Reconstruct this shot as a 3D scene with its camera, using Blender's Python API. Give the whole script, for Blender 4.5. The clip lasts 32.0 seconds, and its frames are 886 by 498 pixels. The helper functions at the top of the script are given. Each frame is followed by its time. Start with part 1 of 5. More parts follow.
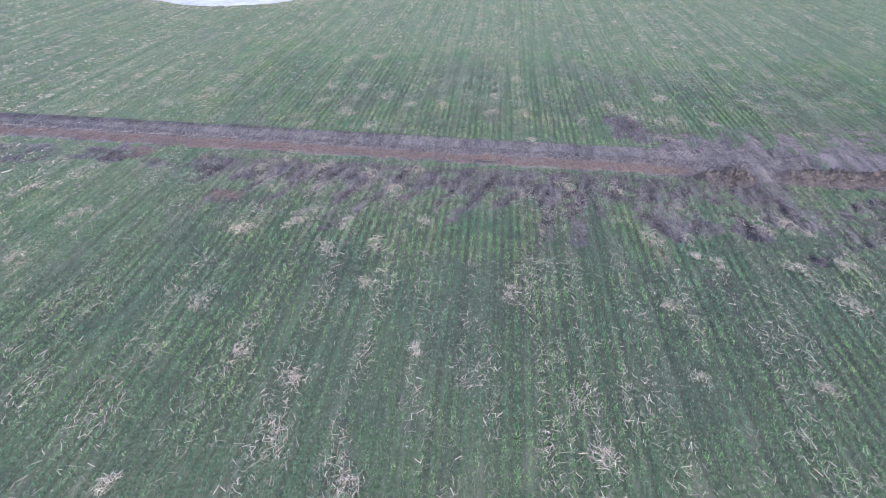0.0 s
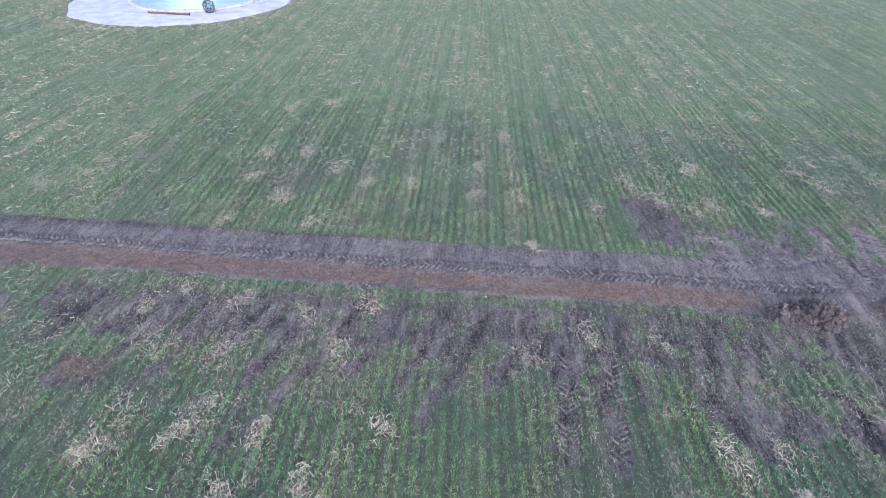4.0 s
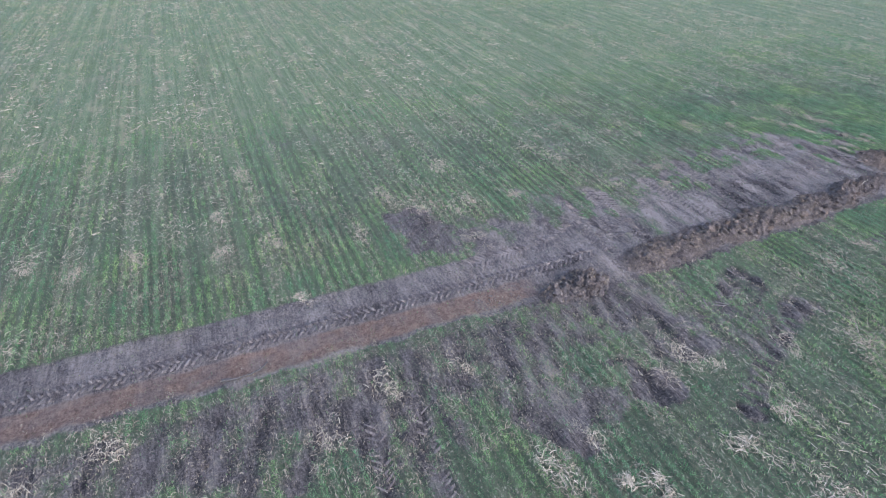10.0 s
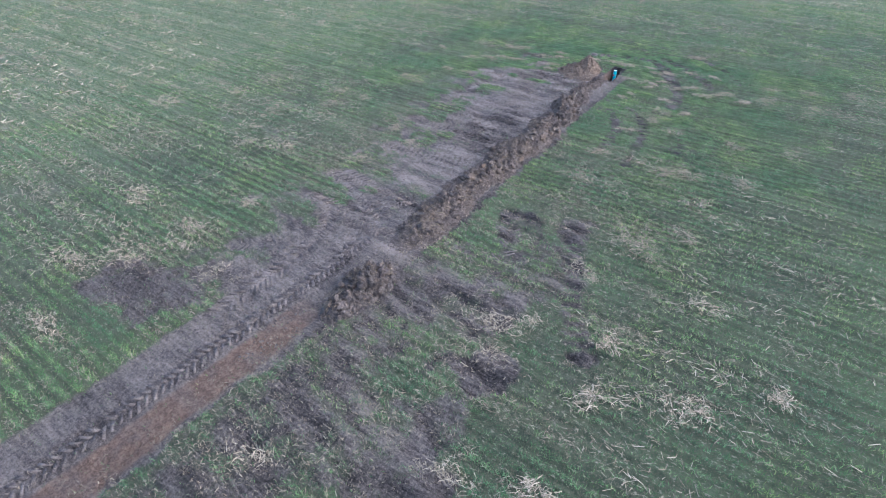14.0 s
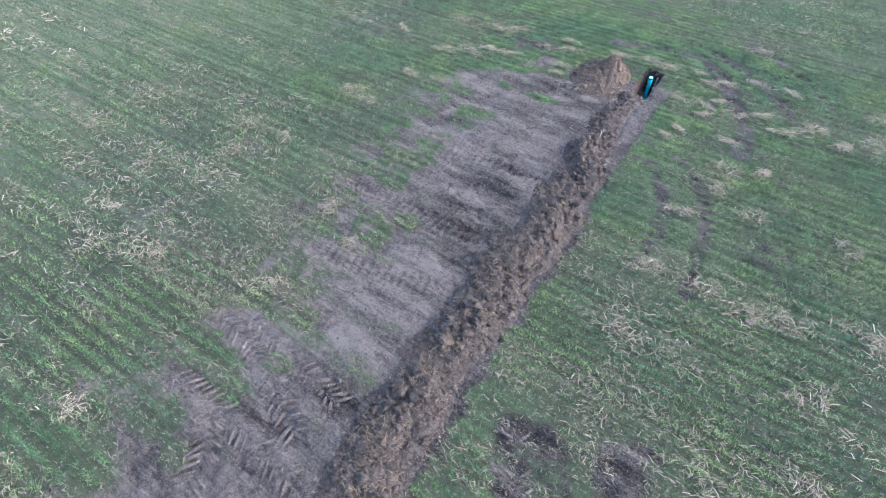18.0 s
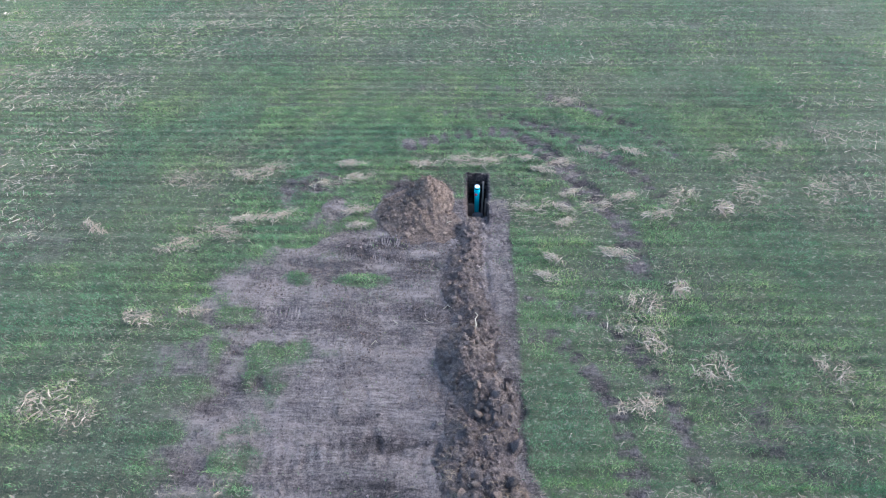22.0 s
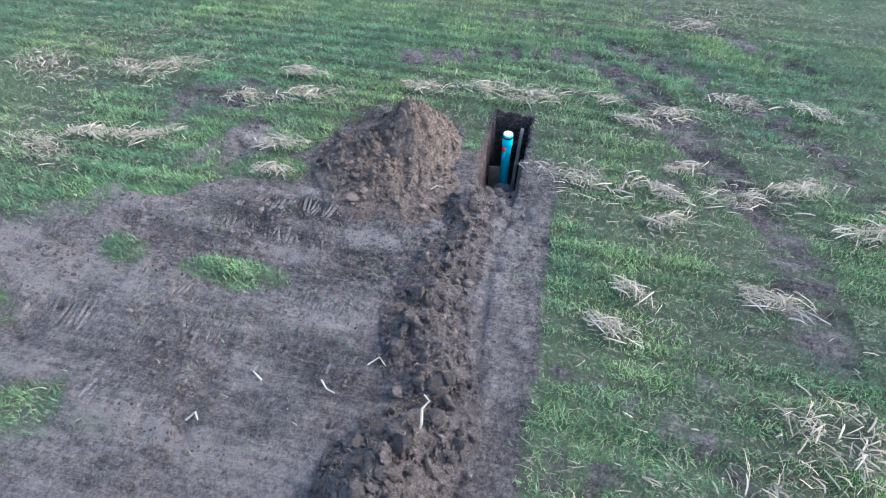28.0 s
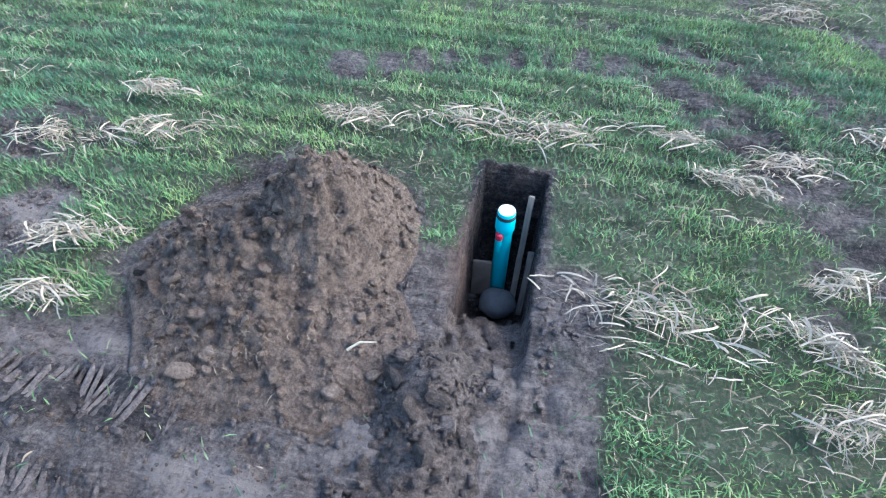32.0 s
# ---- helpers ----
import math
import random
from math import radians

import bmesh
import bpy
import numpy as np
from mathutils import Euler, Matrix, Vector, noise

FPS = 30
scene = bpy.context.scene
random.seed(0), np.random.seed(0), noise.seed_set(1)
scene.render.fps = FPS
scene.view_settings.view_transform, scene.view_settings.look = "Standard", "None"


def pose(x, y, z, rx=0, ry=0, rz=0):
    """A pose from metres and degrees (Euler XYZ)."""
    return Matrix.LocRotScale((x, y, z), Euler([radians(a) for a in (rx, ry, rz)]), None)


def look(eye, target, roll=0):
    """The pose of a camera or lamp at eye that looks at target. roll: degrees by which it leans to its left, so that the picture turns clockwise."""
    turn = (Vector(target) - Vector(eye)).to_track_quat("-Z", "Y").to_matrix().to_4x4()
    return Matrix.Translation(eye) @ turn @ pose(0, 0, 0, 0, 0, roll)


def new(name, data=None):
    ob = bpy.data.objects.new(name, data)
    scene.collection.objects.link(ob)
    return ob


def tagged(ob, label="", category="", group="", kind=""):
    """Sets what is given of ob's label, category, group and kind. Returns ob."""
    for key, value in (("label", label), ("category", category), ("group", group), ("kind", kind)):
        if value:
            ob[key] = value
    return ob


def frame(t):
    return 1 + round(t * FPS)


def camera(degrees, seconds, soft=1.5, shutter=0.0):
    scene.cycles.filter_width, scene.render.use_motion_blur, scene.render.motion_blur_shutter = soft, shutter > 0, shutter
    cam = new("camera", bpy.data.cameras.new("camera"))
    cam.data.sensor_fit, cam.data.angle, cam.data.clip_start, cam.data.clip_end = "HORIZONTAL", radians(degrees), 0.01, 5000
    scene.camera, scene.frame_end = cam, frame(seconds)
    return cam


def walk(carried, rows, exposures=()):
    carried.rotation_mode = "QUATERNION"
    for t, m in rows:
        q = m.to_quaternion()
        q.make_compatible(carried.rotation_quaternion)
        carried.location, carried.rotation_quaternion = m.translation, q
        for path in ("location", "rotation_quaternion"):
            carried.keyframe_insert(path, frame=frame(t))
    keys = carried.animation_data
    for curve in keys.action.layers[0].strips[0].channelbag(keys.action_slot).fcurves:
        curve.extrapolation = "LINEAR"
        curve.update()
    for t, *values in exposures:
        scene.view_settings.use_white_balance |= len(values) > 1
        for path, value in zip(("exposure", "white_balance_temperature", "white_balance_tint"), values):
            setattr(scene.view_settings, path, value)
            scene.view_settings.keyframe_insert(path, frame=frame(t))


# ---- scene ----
# Camera: a drone over a wheat field. Metres, seconds; heading to the left of +y, pitch up, roll, in degrees.
PATH = [
    (0, -5.544, -13.969, 6.821, 5.73, -35.29, 0.20),
    (0.5, -5.744, -12.185, 6.935, 5.14, -35.68, 0.43),
    (1, -5.773, -10.530, 6.976, 5.14, -35.75, 0.49),
    (1.5, -5.809, -9.201, 7.051, 5.00, -35.83, 0.75),
    (2, -5.849, -8.557, 7.095, 4.83, -35.76, 1.09),
    (2.5, -5.896, -8.474, 7.101, 4.71, -35.86, 1.17),
    (4.5, -5.888, -8.333, 6.966, 1.54, -35.77, 0.95),
    (5, -5.881, -8.245, 6.970, -0.22, -35.81, 0.81),
    (5.5, -5.870, -8.206, 6.950, -2.16, -35.75, 0.72),
    (6, -5.843, -8.202, 6.957, -3.79, -35.80, 0.61),
    (6.5, -5.807, -8.201, 6.975, -5.88, -35.91, 0.51),
    (7, -5.785, -8.209, 6.981, -9.29, -35.91, 0.41),
    (7.5, -5.756, -8.218, 6.950, -12.96, -35.80, 0.25),
    (8, -5.682, -8.104, 6.957, -16.32, -35.84, 0.12),
    (8.5, -5.589, -7.904, 6.947, -19.06, -35.68, 0.11),
    (9, -5.473, -7.627, 6.963, -21.05, -35.73, 0.14),
    (9.5, -5.336, -7.280, 6.994, -22.66, -35.91, 0.24),
    (10, -5.144, -6.932, 6.988, -23.83, -35.76, 0.16),
    (10.5, -4.883, -6.537, 7.040, -27.13, -35.81, -0.17),
    (11, -4.628, -6.121, 7.067, -35.52, -35.57, -0.47),
    (11.5, -4.433, -5.808, 7.073, -39.49, -35.48, -0.44),
    (12, -4.343, -5.725, 6.888, -39.86, -35.41, -0.21),
    (12.5, -4.309, -5.765, 6.638, -40.24, -35.37, -0.22),
    (13, -4.234, -5.746, 6.361, -44.35, -35.26, -0.33),
    (13.5, -4.101, -5.625, 6.111, -51.20, -35.21, -0.45),
    (15.5, -2.515, -4.490, 6.050, -55.64, -45.05, -0.88),
    (16, -1.798, -4.001, 6.079, -55.87, -45.13, -0.68),
    (16.5, -1.016, -3.608, 6.088, -55.42, -45.23, -0.99),
    (17, -0.275, -3.109, 6.142, -55.77, -46.27, -0.83),
    (17.5, 0.492, -2.613, 6.162, -56.12, -47.03, -0.63),
    (18, 1.309, -2.094, 6.204, -56.58, -47.75, -0.30),
    (18.5, 2.151, -1.619, 6.237, -56.78, -48.13, -0.29),
    (19, 2.948, -1.194, 6.275, -57.92, -48.20, -0.45),
    (19.5, 3.682, -0.793, 6.286, -59.31, -48.13, -0.49),
    (20, 4.369, -0.413, 6.275, -62.07, -47.94, -0.43),
    (20.5, 5.037, -0.083, 6.192, -69.99, -47.69, -0.94),
    (21, 5.590, 0.204, 6.107, -77.19, -47.49, -1.13),
    (21.5, 5.841, 0.277, 6.034, -81.77, -47.61, -1.39),
    (22, 5.905, 0.230, 5.799, -87.34, -47.40, -1.32),
    (22.5, 5.965, 0.141, 5.545, -90.98, -47.64, -1.35),
    (23, 6.162, 0.020, 5.192, -93.23, -47.78, -1.26),
    (23.5, 6.473, -0.092, 4.883, -93.50, -48.01, -1.02),
    (24, 6.794, -0.216, 4.618, -82.60, -48.00, -0.19),
    (24.5, 7.036, -0.356, 4.282, -75.36, -48.01, 0.30),
    (25, 7.101, -0.457, 4.077, -75.56, -48.35, 0.02),
    (25.5, 7.073, -0.492, 3.831, -76.67, -48.12, 0.23),
    (27.5, 8.132, -0.452, 3.041, -76.79, -48.11, -0.16),
    (28, 8.626, -0.363, 2.889, -76.95, -47.99, -0.00),
    (28.5, 9.116, -0.307, 2.861, -76.39, -48.96, -0.50),
    (29, 9.497, -0.229, 2.734, -76.60, -48.78, -0.44),
    (29.5, 9.772, -0.178, 2.591, -76.83, -48.63, -0.32),
    (30, 9.853, -0.184, 2.380, -76.94, -48.57, -0.20),
    (30.5, 9.860, -0.200, 2.130, -77.33, -48.30, 0.12),
    (31, 10.013, -0.205, 1.955, -77.45, -48.56, 0.16),
    (31.5, 10.329, -0.169, 1.881, -78.00, -48.51, 0.58),
    (32, 10.705, -0.113, 1.833, -78.34, -48.35, 0.73),
]


def flown(x, y, z, heading, pitch, roll):
    a, b = radians(heading), radians(pitch)
    ahead = Vector((-math.sin(a) * math.cos(b), math.cos(a) * math.cos(b), math.sin(b)))
    eye = Vector((x, y, z))
    return look(eye, eye + ahead, roll)


cam = camera(78.42, 32.0, soft=1.1)
walk(cam, [(row[0], flown(*row[1:])) for row in PATH], exposures=[(0.0, 2.0, 5250, 13), (5.0, 1.95, 5290, 10), (13.0, 1.95, 5380, 7), (16.0, 2.2, 5440, 6), (25.0, 2.35, 5430, 6), (28.0, 2.42, 5340, 3), (32.0, 2.5, 5270, 2)])

# World and sun: bright overcast evening, weak sun from the south.
SUN_UP, SUN_FROM = 40.0, (0.3, -1.0)
world = bpy.data.worlds.new("sky")
scene.world = world
world.use_nodes = True
wn = world.node_tree.nodes
sky = wn.new("ShaderNodeTexSky")
sky.sky_type, sky.sun_disc = "NISHITA", False
sky.sun_elevation = radians(SUN_UP)
sky.sun_rotation = math.atan2(SUN_FROM[0], SUN_FROM[1])
sky.air_density, sky.dust_density, sky.ozone_density = 1.0, 2.0, 1.0
world.node_tree.links.new(sky.outputs[0], wn["Background"].inputs[0])
wn["Background"].inputs[1].default_value = 0.15
sun_data = bpy.data.lights.new("sun", "SUN")
sun_data.energy, sun_data.angle, sun_data.color = 0.55, radians(22), (1.0, 0.92, 0.84)
sun = new("sun", sun_data)
flat_len = math.cos(radians(SUN_UP)) / math.hypot(*SUN_FROM)
sun.matrix_world = look((SUN_FROM[0] * flat_len * 50, SUN_FROM[1] * flat_len * 50, math.sin(radians(SUN_UP)) * 50), (0, 0, 0))


# ---------------------------------------------------------------- materials
def material(name):
    m = bpy.data.materials.new(name)
    m.use_nodes = True
    nt = m.node_tree
    return m, nt, nt.nodes, nt.links, nt.nodes["Principled BSDF"]


def mixed(nt, fac, a, b, blend="MIX"):
    n = nt.nodes.new("ShaderNodeMix")
    n.data_type, n.blend_type = "RGBA", blend
    for value, socket in ((fac, n.inputs[0]), (a, n.inputs[6]), (b, n.inputs[7])):
        if isinstance(value, (int, float)):
            socket.default_value = value
        elif isinstance(value, tuple):
            socket.default_value = (*value, 1)
        else:
            nt.links.new(value, socket)
    return n.outputs[2]


def noisy(nt, scale, detail=4.0, rough=0.55, stretch=(1, 1, 1), coords="Object"):
    tc = nt.nodes.new("ShaderNodeTexCoord")
    mp = nt.nodes.new("ShaderNodeMapping")
    mp.inputs["Scale"].default_value = stretch
    n = nt.nodes.new("ShaderNodeTexNoise")
    n.inputs["Scale"].default_value, n.inputs["Detail"].default_value, n.inputs["Roughness"].default_value = scale, detail, rough
    nt.links.new(tc.outputs[coords], mp.inputs[0])
    nt.links.new(mp.outputs[0], n.inputs["Vector"])
    return n.outputs["Fac"]


def ramp(nt, fac, lo, hi):
    n = nt.nodes.new("ShaderNodeMapRange")
    n.interpolation_type = "SMOOTHSTEP"
    n.inputs[1].default_value, n.inputs[2].default_value = lo, hi
    nt.links.new(fac, n.inputs[0])
    return n.outputs[0]


def bumped(nt, bsdf, height, strength, dist):
    b = nt.nodes.new("ShaderNodeBump")
    b.inputs["Strength"].default_value, b.inputs["Distance"].default_value = strength, dist
    nt.links.new(height, b.inputs["Height"])
    nt.links.new(b.outputs[0], bsdf.inputs["Normal"])


SOIL_RAMP = ((0.0, (0.026, 0.021, 0.02)), (0.33, (0.081, 0.063, 0.056)), (0.62, (0.17, 0.132, 0.115)), (1.0, (0.31, 0.243, 0.206)))
SPOIL_RAMP = ((0.0, (0.038, 0.026, 0.02)), (0.33, (0.112, 0.077, 0.057)), (0.62, (0.212, 0.148, 0.109)), (1.0, (0.35, 0.255, 0.195)))


def math_node(nt, op, a, b):
    n = nt.nodes.new("ShaderNodeMath")
    n.operation = op
    for value, socket in ((a, n.inputs[0]), (b, n.inputs[1])):
        if isinstance(value, (int, float)):
            socket.default_value = value
        else:
            nt.links.new(value, socket)
    return n.outputs[0]


def swing(nt, tone, fac, size):
    """Adds a noise, centred on one half, to a tone."""
    return math_node(nt, "ADD", tone, math_node(nt, "MULTIPLY", math_node(nt, "SUBTRACT", fac, 0.5), size))


def scaled(nt, colour, fac, lo, hi):
    """A colour multiplied by lo to hi as fac goes from 0 to 1."""
    n = nt.nodes.new("ShaderNodeMapRange")
    n.inputs[3].default_value, n.inputs[4].default_value = lo, hi
    nt.links.new(fac, n.inputs[0])
    return mixed(nt, 1.0, colour, n.outputs[0], "MULTIPLY")


def stops(nt, fac, points):
    cr = nt.nodes.new("ShaderNodeValToRGB")
    for k, (at, colour) in enumerate(points):
        e = cr.color_ramp.elements[min(k, 1)] if k < 2 else cr.color_ramp.elements.new(at)
        e.position, e.color = at, (*colour, 1)
    nt.links.new(fac, cr.inputs[0])
    return cr.outputs[0]


def soil_colour(nt, tone, points=SOIL_RAMP, scale=1.0, grain=1.0):
    """Soil whose tone, 0 wet and dark to 1 dry and pale, is broken up from hand to crumb size."""
    tone = swing(nt, tone, noisy(nt, 3.1 * scale, 5, 0.65), 0.5 * grain)
    tone = swing(nt, tone, noisy(nt, 10 * scale, 5, 0.7, (1, 0.2, 1)), 0.8 * grain)
    tone = swing(nt, tone, noisy(nt, 30 * scale, 4, 0.75, (1, 0.09, 1)), 0.9 * grain)
    tone = swing(nt, tone, noisy(nt, 22 * scale, 4, 0.75), 1.3 * grain)
    return stops(nt, swing(nt, tone, noisy(nt, 60 * scale, 3, 0.75), 1.2 * grain), points)


def ground_material():
    m, nt, nodes, links, bsdf = material("field_ground")
    attr = nodes.new("ShaderNodeAttribute")
    attr.attribute_name = "cover"
    sep = nodes.new("ShaderNodeSeparateColor")
    links.new(attr.outputs["Color"], sep.inputs[0])
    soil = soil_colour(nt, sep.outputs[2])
    clay = mixed(nt, ramp(nt, noisy(nt, 11, 6, 0.7), 0.3, 0.75), (0.155, 0.093, 0.067), (0.285, 0.18, 0.128))
    clay = scaled(nt, clay, ramp(nt, noisy(nt, 38, 5, 0.7), 0.36, 0.64), 0.72, 1.22)
    soil = mixed(nt, sep.outputs[1], soil, clay)
    turf = mixed(nt, ramp(nt, noisy(nt, 7, 5, 0.65), 0.35, 0.7), (0.05, 0.058, 0.036), (0.105, 0.115, 0.066))
    turf = mixed(nt, ramp(nt, noisy(nt, 0.35, 4), 0.4, 0.7), turf, (0.09, 0.115, 0.058))
    # far wheat ground, made paler: distance haze put into the colour
    hazy_sward = mixed(nt, ramp(nt, noisy(nt, 16, 6, 0.75), 0.36, 0.64), (0.09, 0.115, 0.055), (0.2, 0.212, 0.105))
    hazy_sward = mixed(nt, ramp(nt, noisy(nt, 2.2, 5, 0.7, (1, 0.3, 1)), 0.48, 0.7), hazy_sward, (0.235, 0.21, 0.125))
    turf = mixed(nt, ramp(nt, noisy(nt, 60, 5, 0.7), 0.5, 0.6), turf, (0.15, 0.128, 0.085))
    turf = mixed(nt, attr.outputs["Alpha"], turf, hazy_sward)
    turf = mixed(nt, ramp(nt, noisy(nt, 30, 3, 0.6, (1, 0.45, 1)), 0.58, 0.68), turf, (0.28, 0.245, 0.165))
    # drilled rows show as long thin streaks
    turf = scaled(nt, turf, ramp(nt, noisy(nt, 7.0, 2, 0.5, (1, 0.012, 1)), 0.36, 0.64), 0.86, 1.12)
    links.new(mixed(nt, sep.outputs[0], turf, soil), bsdf.inputs["Base Color"])
    bsdf.inputs["Roughness"].default_value = 0.95
    bsdf.inputs["Specular IOR Level"].default_value = 0.2
    relief = swing(nt, noisy(nt, 34, 10, 0.82), noisy(nt, 13, 5, 0.7, (1, 0.16, 1)), 1.4)
    bumped(nt, bsdf, relief, 1.0, 0.11)
    return m


def soil_material(name, tone, points, scale=1.6, grain=0.75, relief=(45, 0.04)):
    """Heaped soil. Lumps, which are unit meshes scaled down, take a smaller scale."""
    m, nt, nodes, links, bsdf = material(name)
    geo = nodes.new("ShaderNodeNewGeometry")
    info = nodes.new("ShaderNodeObjectInfo")
    both = nodes.new("ShaderNodeMath")
    both.operation = "FRACT"
    add = nodes.new("ShaderNodeMath")
    links.new(geo.outputs["Random Per Island"], add.inputs[0])
    links.new(info.outputs["Random"], add.inputs[1])
    links.new(add.outputs[0], both.inputs[0])
    c = soil_colour(nt, swing(nt, tone, both.outputs[0], 0.3), points, scale, grain)
    links.new(c, bsdf.inputs["Base Color"])
    bsdf.inputs["Roughness"].default_value = 0.95
    bsdf.inputs["Specular IOR Level"].default_value = 0.2
    bumped(nt, bsdf, noisy(nt, relief[0], 9, 0.8), 1.0, relief[1])
    return m


def blade_material(name, colours, rough=0.55, sheen=0.3, thin=0.0, tint=True):
    m, nt, nodes, links, bsdf = material(name)
    geo = nodes.new("ShaderNodeNewGeometry")
    cr = nodes.new("ShaderNodeValToRGB")
    cr.color_ramp.elements[0].color = (*colours[0], 1)
    cr.color_ramp.elements[1].color = (*colours[-1], 1)
    for i, c in enumerate(colours[1:-1], 1):
        cr.color_ramp.elements.new(i / (len(colours) - 1)).color = (*c, 1)
    links.new(geo.outputs["Random Per Island"], cr.inputs[0])
    if not tint:
        links.new(scaled(nt, cr.outputs[0], noisy(nt, 5.0, 4, 0.65), 0.55, 1.4), bsdf.inputs["Base Color"])
        bsdf.inputs["Roughness"].default_value = rough
        bsdf.inputs["Specular IOR Level"].default_value = sheen
        return m
    patch = ramp(nt, noisy(nt, 0.55, 4, 0.6), 0.3, 0.72)
    dim = mixed(nt, patch, (0.64, 0.78, 0.9), (1.24, 1.12, 0.88))
    tuft = ramp(nt, noisy(nt, 4.5, 4, 0.65, (1, 0.5, 1)), 0.35, 0.66)
    dim = mixed(nt, 1.0, dim, mixed(nt, tuft, (0.56, 0.6, 0.62), (1.3, 1.25, 1.14)), "MULTIPLY")
    colour = mixed(nt, 1.0, cr.outputs[0], dim, "MULTIPLY")
    links.new(colour, bsdf.inputs["Base Color"])
    if thin:
        glow, both = nodes.new("ShaderNodeBsdfTranslucent"), nodes.new("ShaderNodeMixShader")
        links.new(mixed(nt, 1.0, colour, (1.15, 1.1, 0.6), "MULTIPLY"), glow.inputs[0])
        both.inputs[0].default_value = thin
        links.new(bsdf.outputs[0], both.inputs[1])
        links.new(glow.outputs[0], both.inputs[2])
        links.new(both.outputs[0], nodes["Material Output"].inputs[0])
    bsdf.inputs["Roughness"].default_value = rough
    bsdf.inputs["Specular IOR Level"].default_value = sheen
    return m


def plain_material(name, colour, rough=0.6, metal=0.0, second=None, scale=8.0, stretch=(1, 1, 1), bump=0.15):
    m, nt, nodes, links, bsdf = material(name)
    other = second or tuple(v * 0.8 for v in colour)
    c = mixed(nt, ramp(nt, noisy(nt, scale, 5, 0.6, stretch), 0.35, 0.7), colour, other)
    links.new(c, bsdf.inputs["Base Color"])
    bsdf.inputs["Roughness"].default_value, bsdf.inputs["Metallic"].default_value = rough, metal
    if bump:
        bumped(nt, bsdf, noisy(nt, scale * 6, 5, 0.6, stretch), bump, 0.01)
    return m


GROUND = ground_material()
SOIL = soil_material("loose_soil", 0.58, SOIL_RAMP)
BROWN = soil_material("brown_spoil", 0.46, SPOIL_RAMP)
RIDGE_RAMP = tuple((k, tuple((2 * a + b) / 3 for a, b in zip(c, d))) for (k, c), (_, d) in zip(SOIL_RAMP, SPOIL_RAMP))
ROOTY = soil_material("rooty_spoil", 0.43, RIDGE_RAMP)
DARK_SPOIL = soil_material("dark_spoil", 0.3, SOIL_RAMP)
CLOD_DARK = soil_material("dark_clod", 0.35, RIDGE_RAMP, 0.28, 0.6, (8.0, 0.035))
CLOD_BROWN = soil_material("brown_clod", 0.47, SPOIL_RAMP, 0.28, 0.6, (8.0, 0.035))
WHEAT = blade_material("wheat", [(0.058, 0.124, 0.056), (0.113, 0.209, 0.082), (0.177, 0.297, 0.118), (0.076, 0.159, 0.074), (0.273, 0.349, 0.167), (0.132, 0.233, 0.099), (0.365, 0.36, 0.223), (0.102, 0.186, 0.081), (0.203, 0.302, 0.13), (0.152, 0.25, 0.105)], thin=0.3)
# Distant blades, lightened and yellowed to stand in for haze.
WHEAT_HAZY = blade_material("wheat_hazy", [(0.095, 0.13, 0.062), (0.15, 0.195, 0.088), (0.22, 0.255, 0.12), (0.12, 0.16, 0.076), (0.34, 0.31, 0.19)])
LITTER = blade_material("root_litter", [(0.11, 0.08, 0.055), (0.2, 0.145, 0.095), (0.27, 0.2, 0.13), (0.14, 0.1, 0.07)], 0.9, 0.1, tint=False)
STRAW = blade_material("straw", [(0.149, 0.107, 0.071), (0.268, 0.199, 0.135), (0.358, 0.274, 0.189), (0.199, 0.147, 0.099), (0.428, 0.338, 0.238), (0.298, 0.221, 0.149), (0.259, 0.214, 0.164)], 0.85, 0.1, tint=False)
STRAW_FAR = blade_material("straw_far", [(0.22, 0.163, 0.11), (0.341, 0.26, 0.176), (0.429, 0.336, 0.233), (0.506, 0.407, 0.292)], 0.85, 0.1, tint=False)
HUSK = plain_material("dry_husk", (0.38, 0.295, 0.2), 0.85, 0, (0.19, 0.143, 0.098), 14, bump=0.2)
PIPE = plain_material("turquoise_plastic", (0.03, 0.42, 0.45), 0.35, 0, (0.025, 0.36, 0.4), 5, bump=0)
PIPE_IN = plain_material("white_plastic", (0.72, 0.76, 0.77), 0.4, 0, bump=0)
RUBBER = plain_material("black_rubber", (0.02, 0.02, 0.022), 0.7, bump=0)
RED = plain_material("red_plastic", (0.5, 0.03, 0.05), 0.4, bump=0)
TIMBER = plain_material("weathered_timber", (0.2, 0.155, 0.12), 0.85, 0, (0.11, 0.085, 0.068), 9, (1, 12, 12), 0.5)
BOARD = plain_material("brown_board", (0.17, 0.12, 0.085), 0.8, 0, (0.12, 0.085, 0.06), 14, bump=0.2)
BAG = plain_material("grey_sandbag", (0.12, 0.11, 0.105), 0.9, 0, (0.08, 0.07, 0.068), 20, bump=0.4)
BARK = plain_material("dark_bark", (0.045, 0.035, 0.03), 0.9, 0, (0.08, 0.06, 0.05), 30, bump=0.4)
GALV = plain_material("galvanised_steel", (0.42, 0.5, 0.56), 0.36, 0.75, (0.36, 0.43, 0.49), 1.2, (1, 1, 6), 0.05)
PAD = plain_material("pale_crushed_stone", (0.37, 0.335, 0.34), 0.9, 0, (0.26, 0.23, 0.235), 1.3, bump=0.4)
CONCRETE = plain_material("concrete", (0.42, 0.37, 0.34), 0.9, 0, (0.3, 0.25, 0.22), 3, bump=0.3)
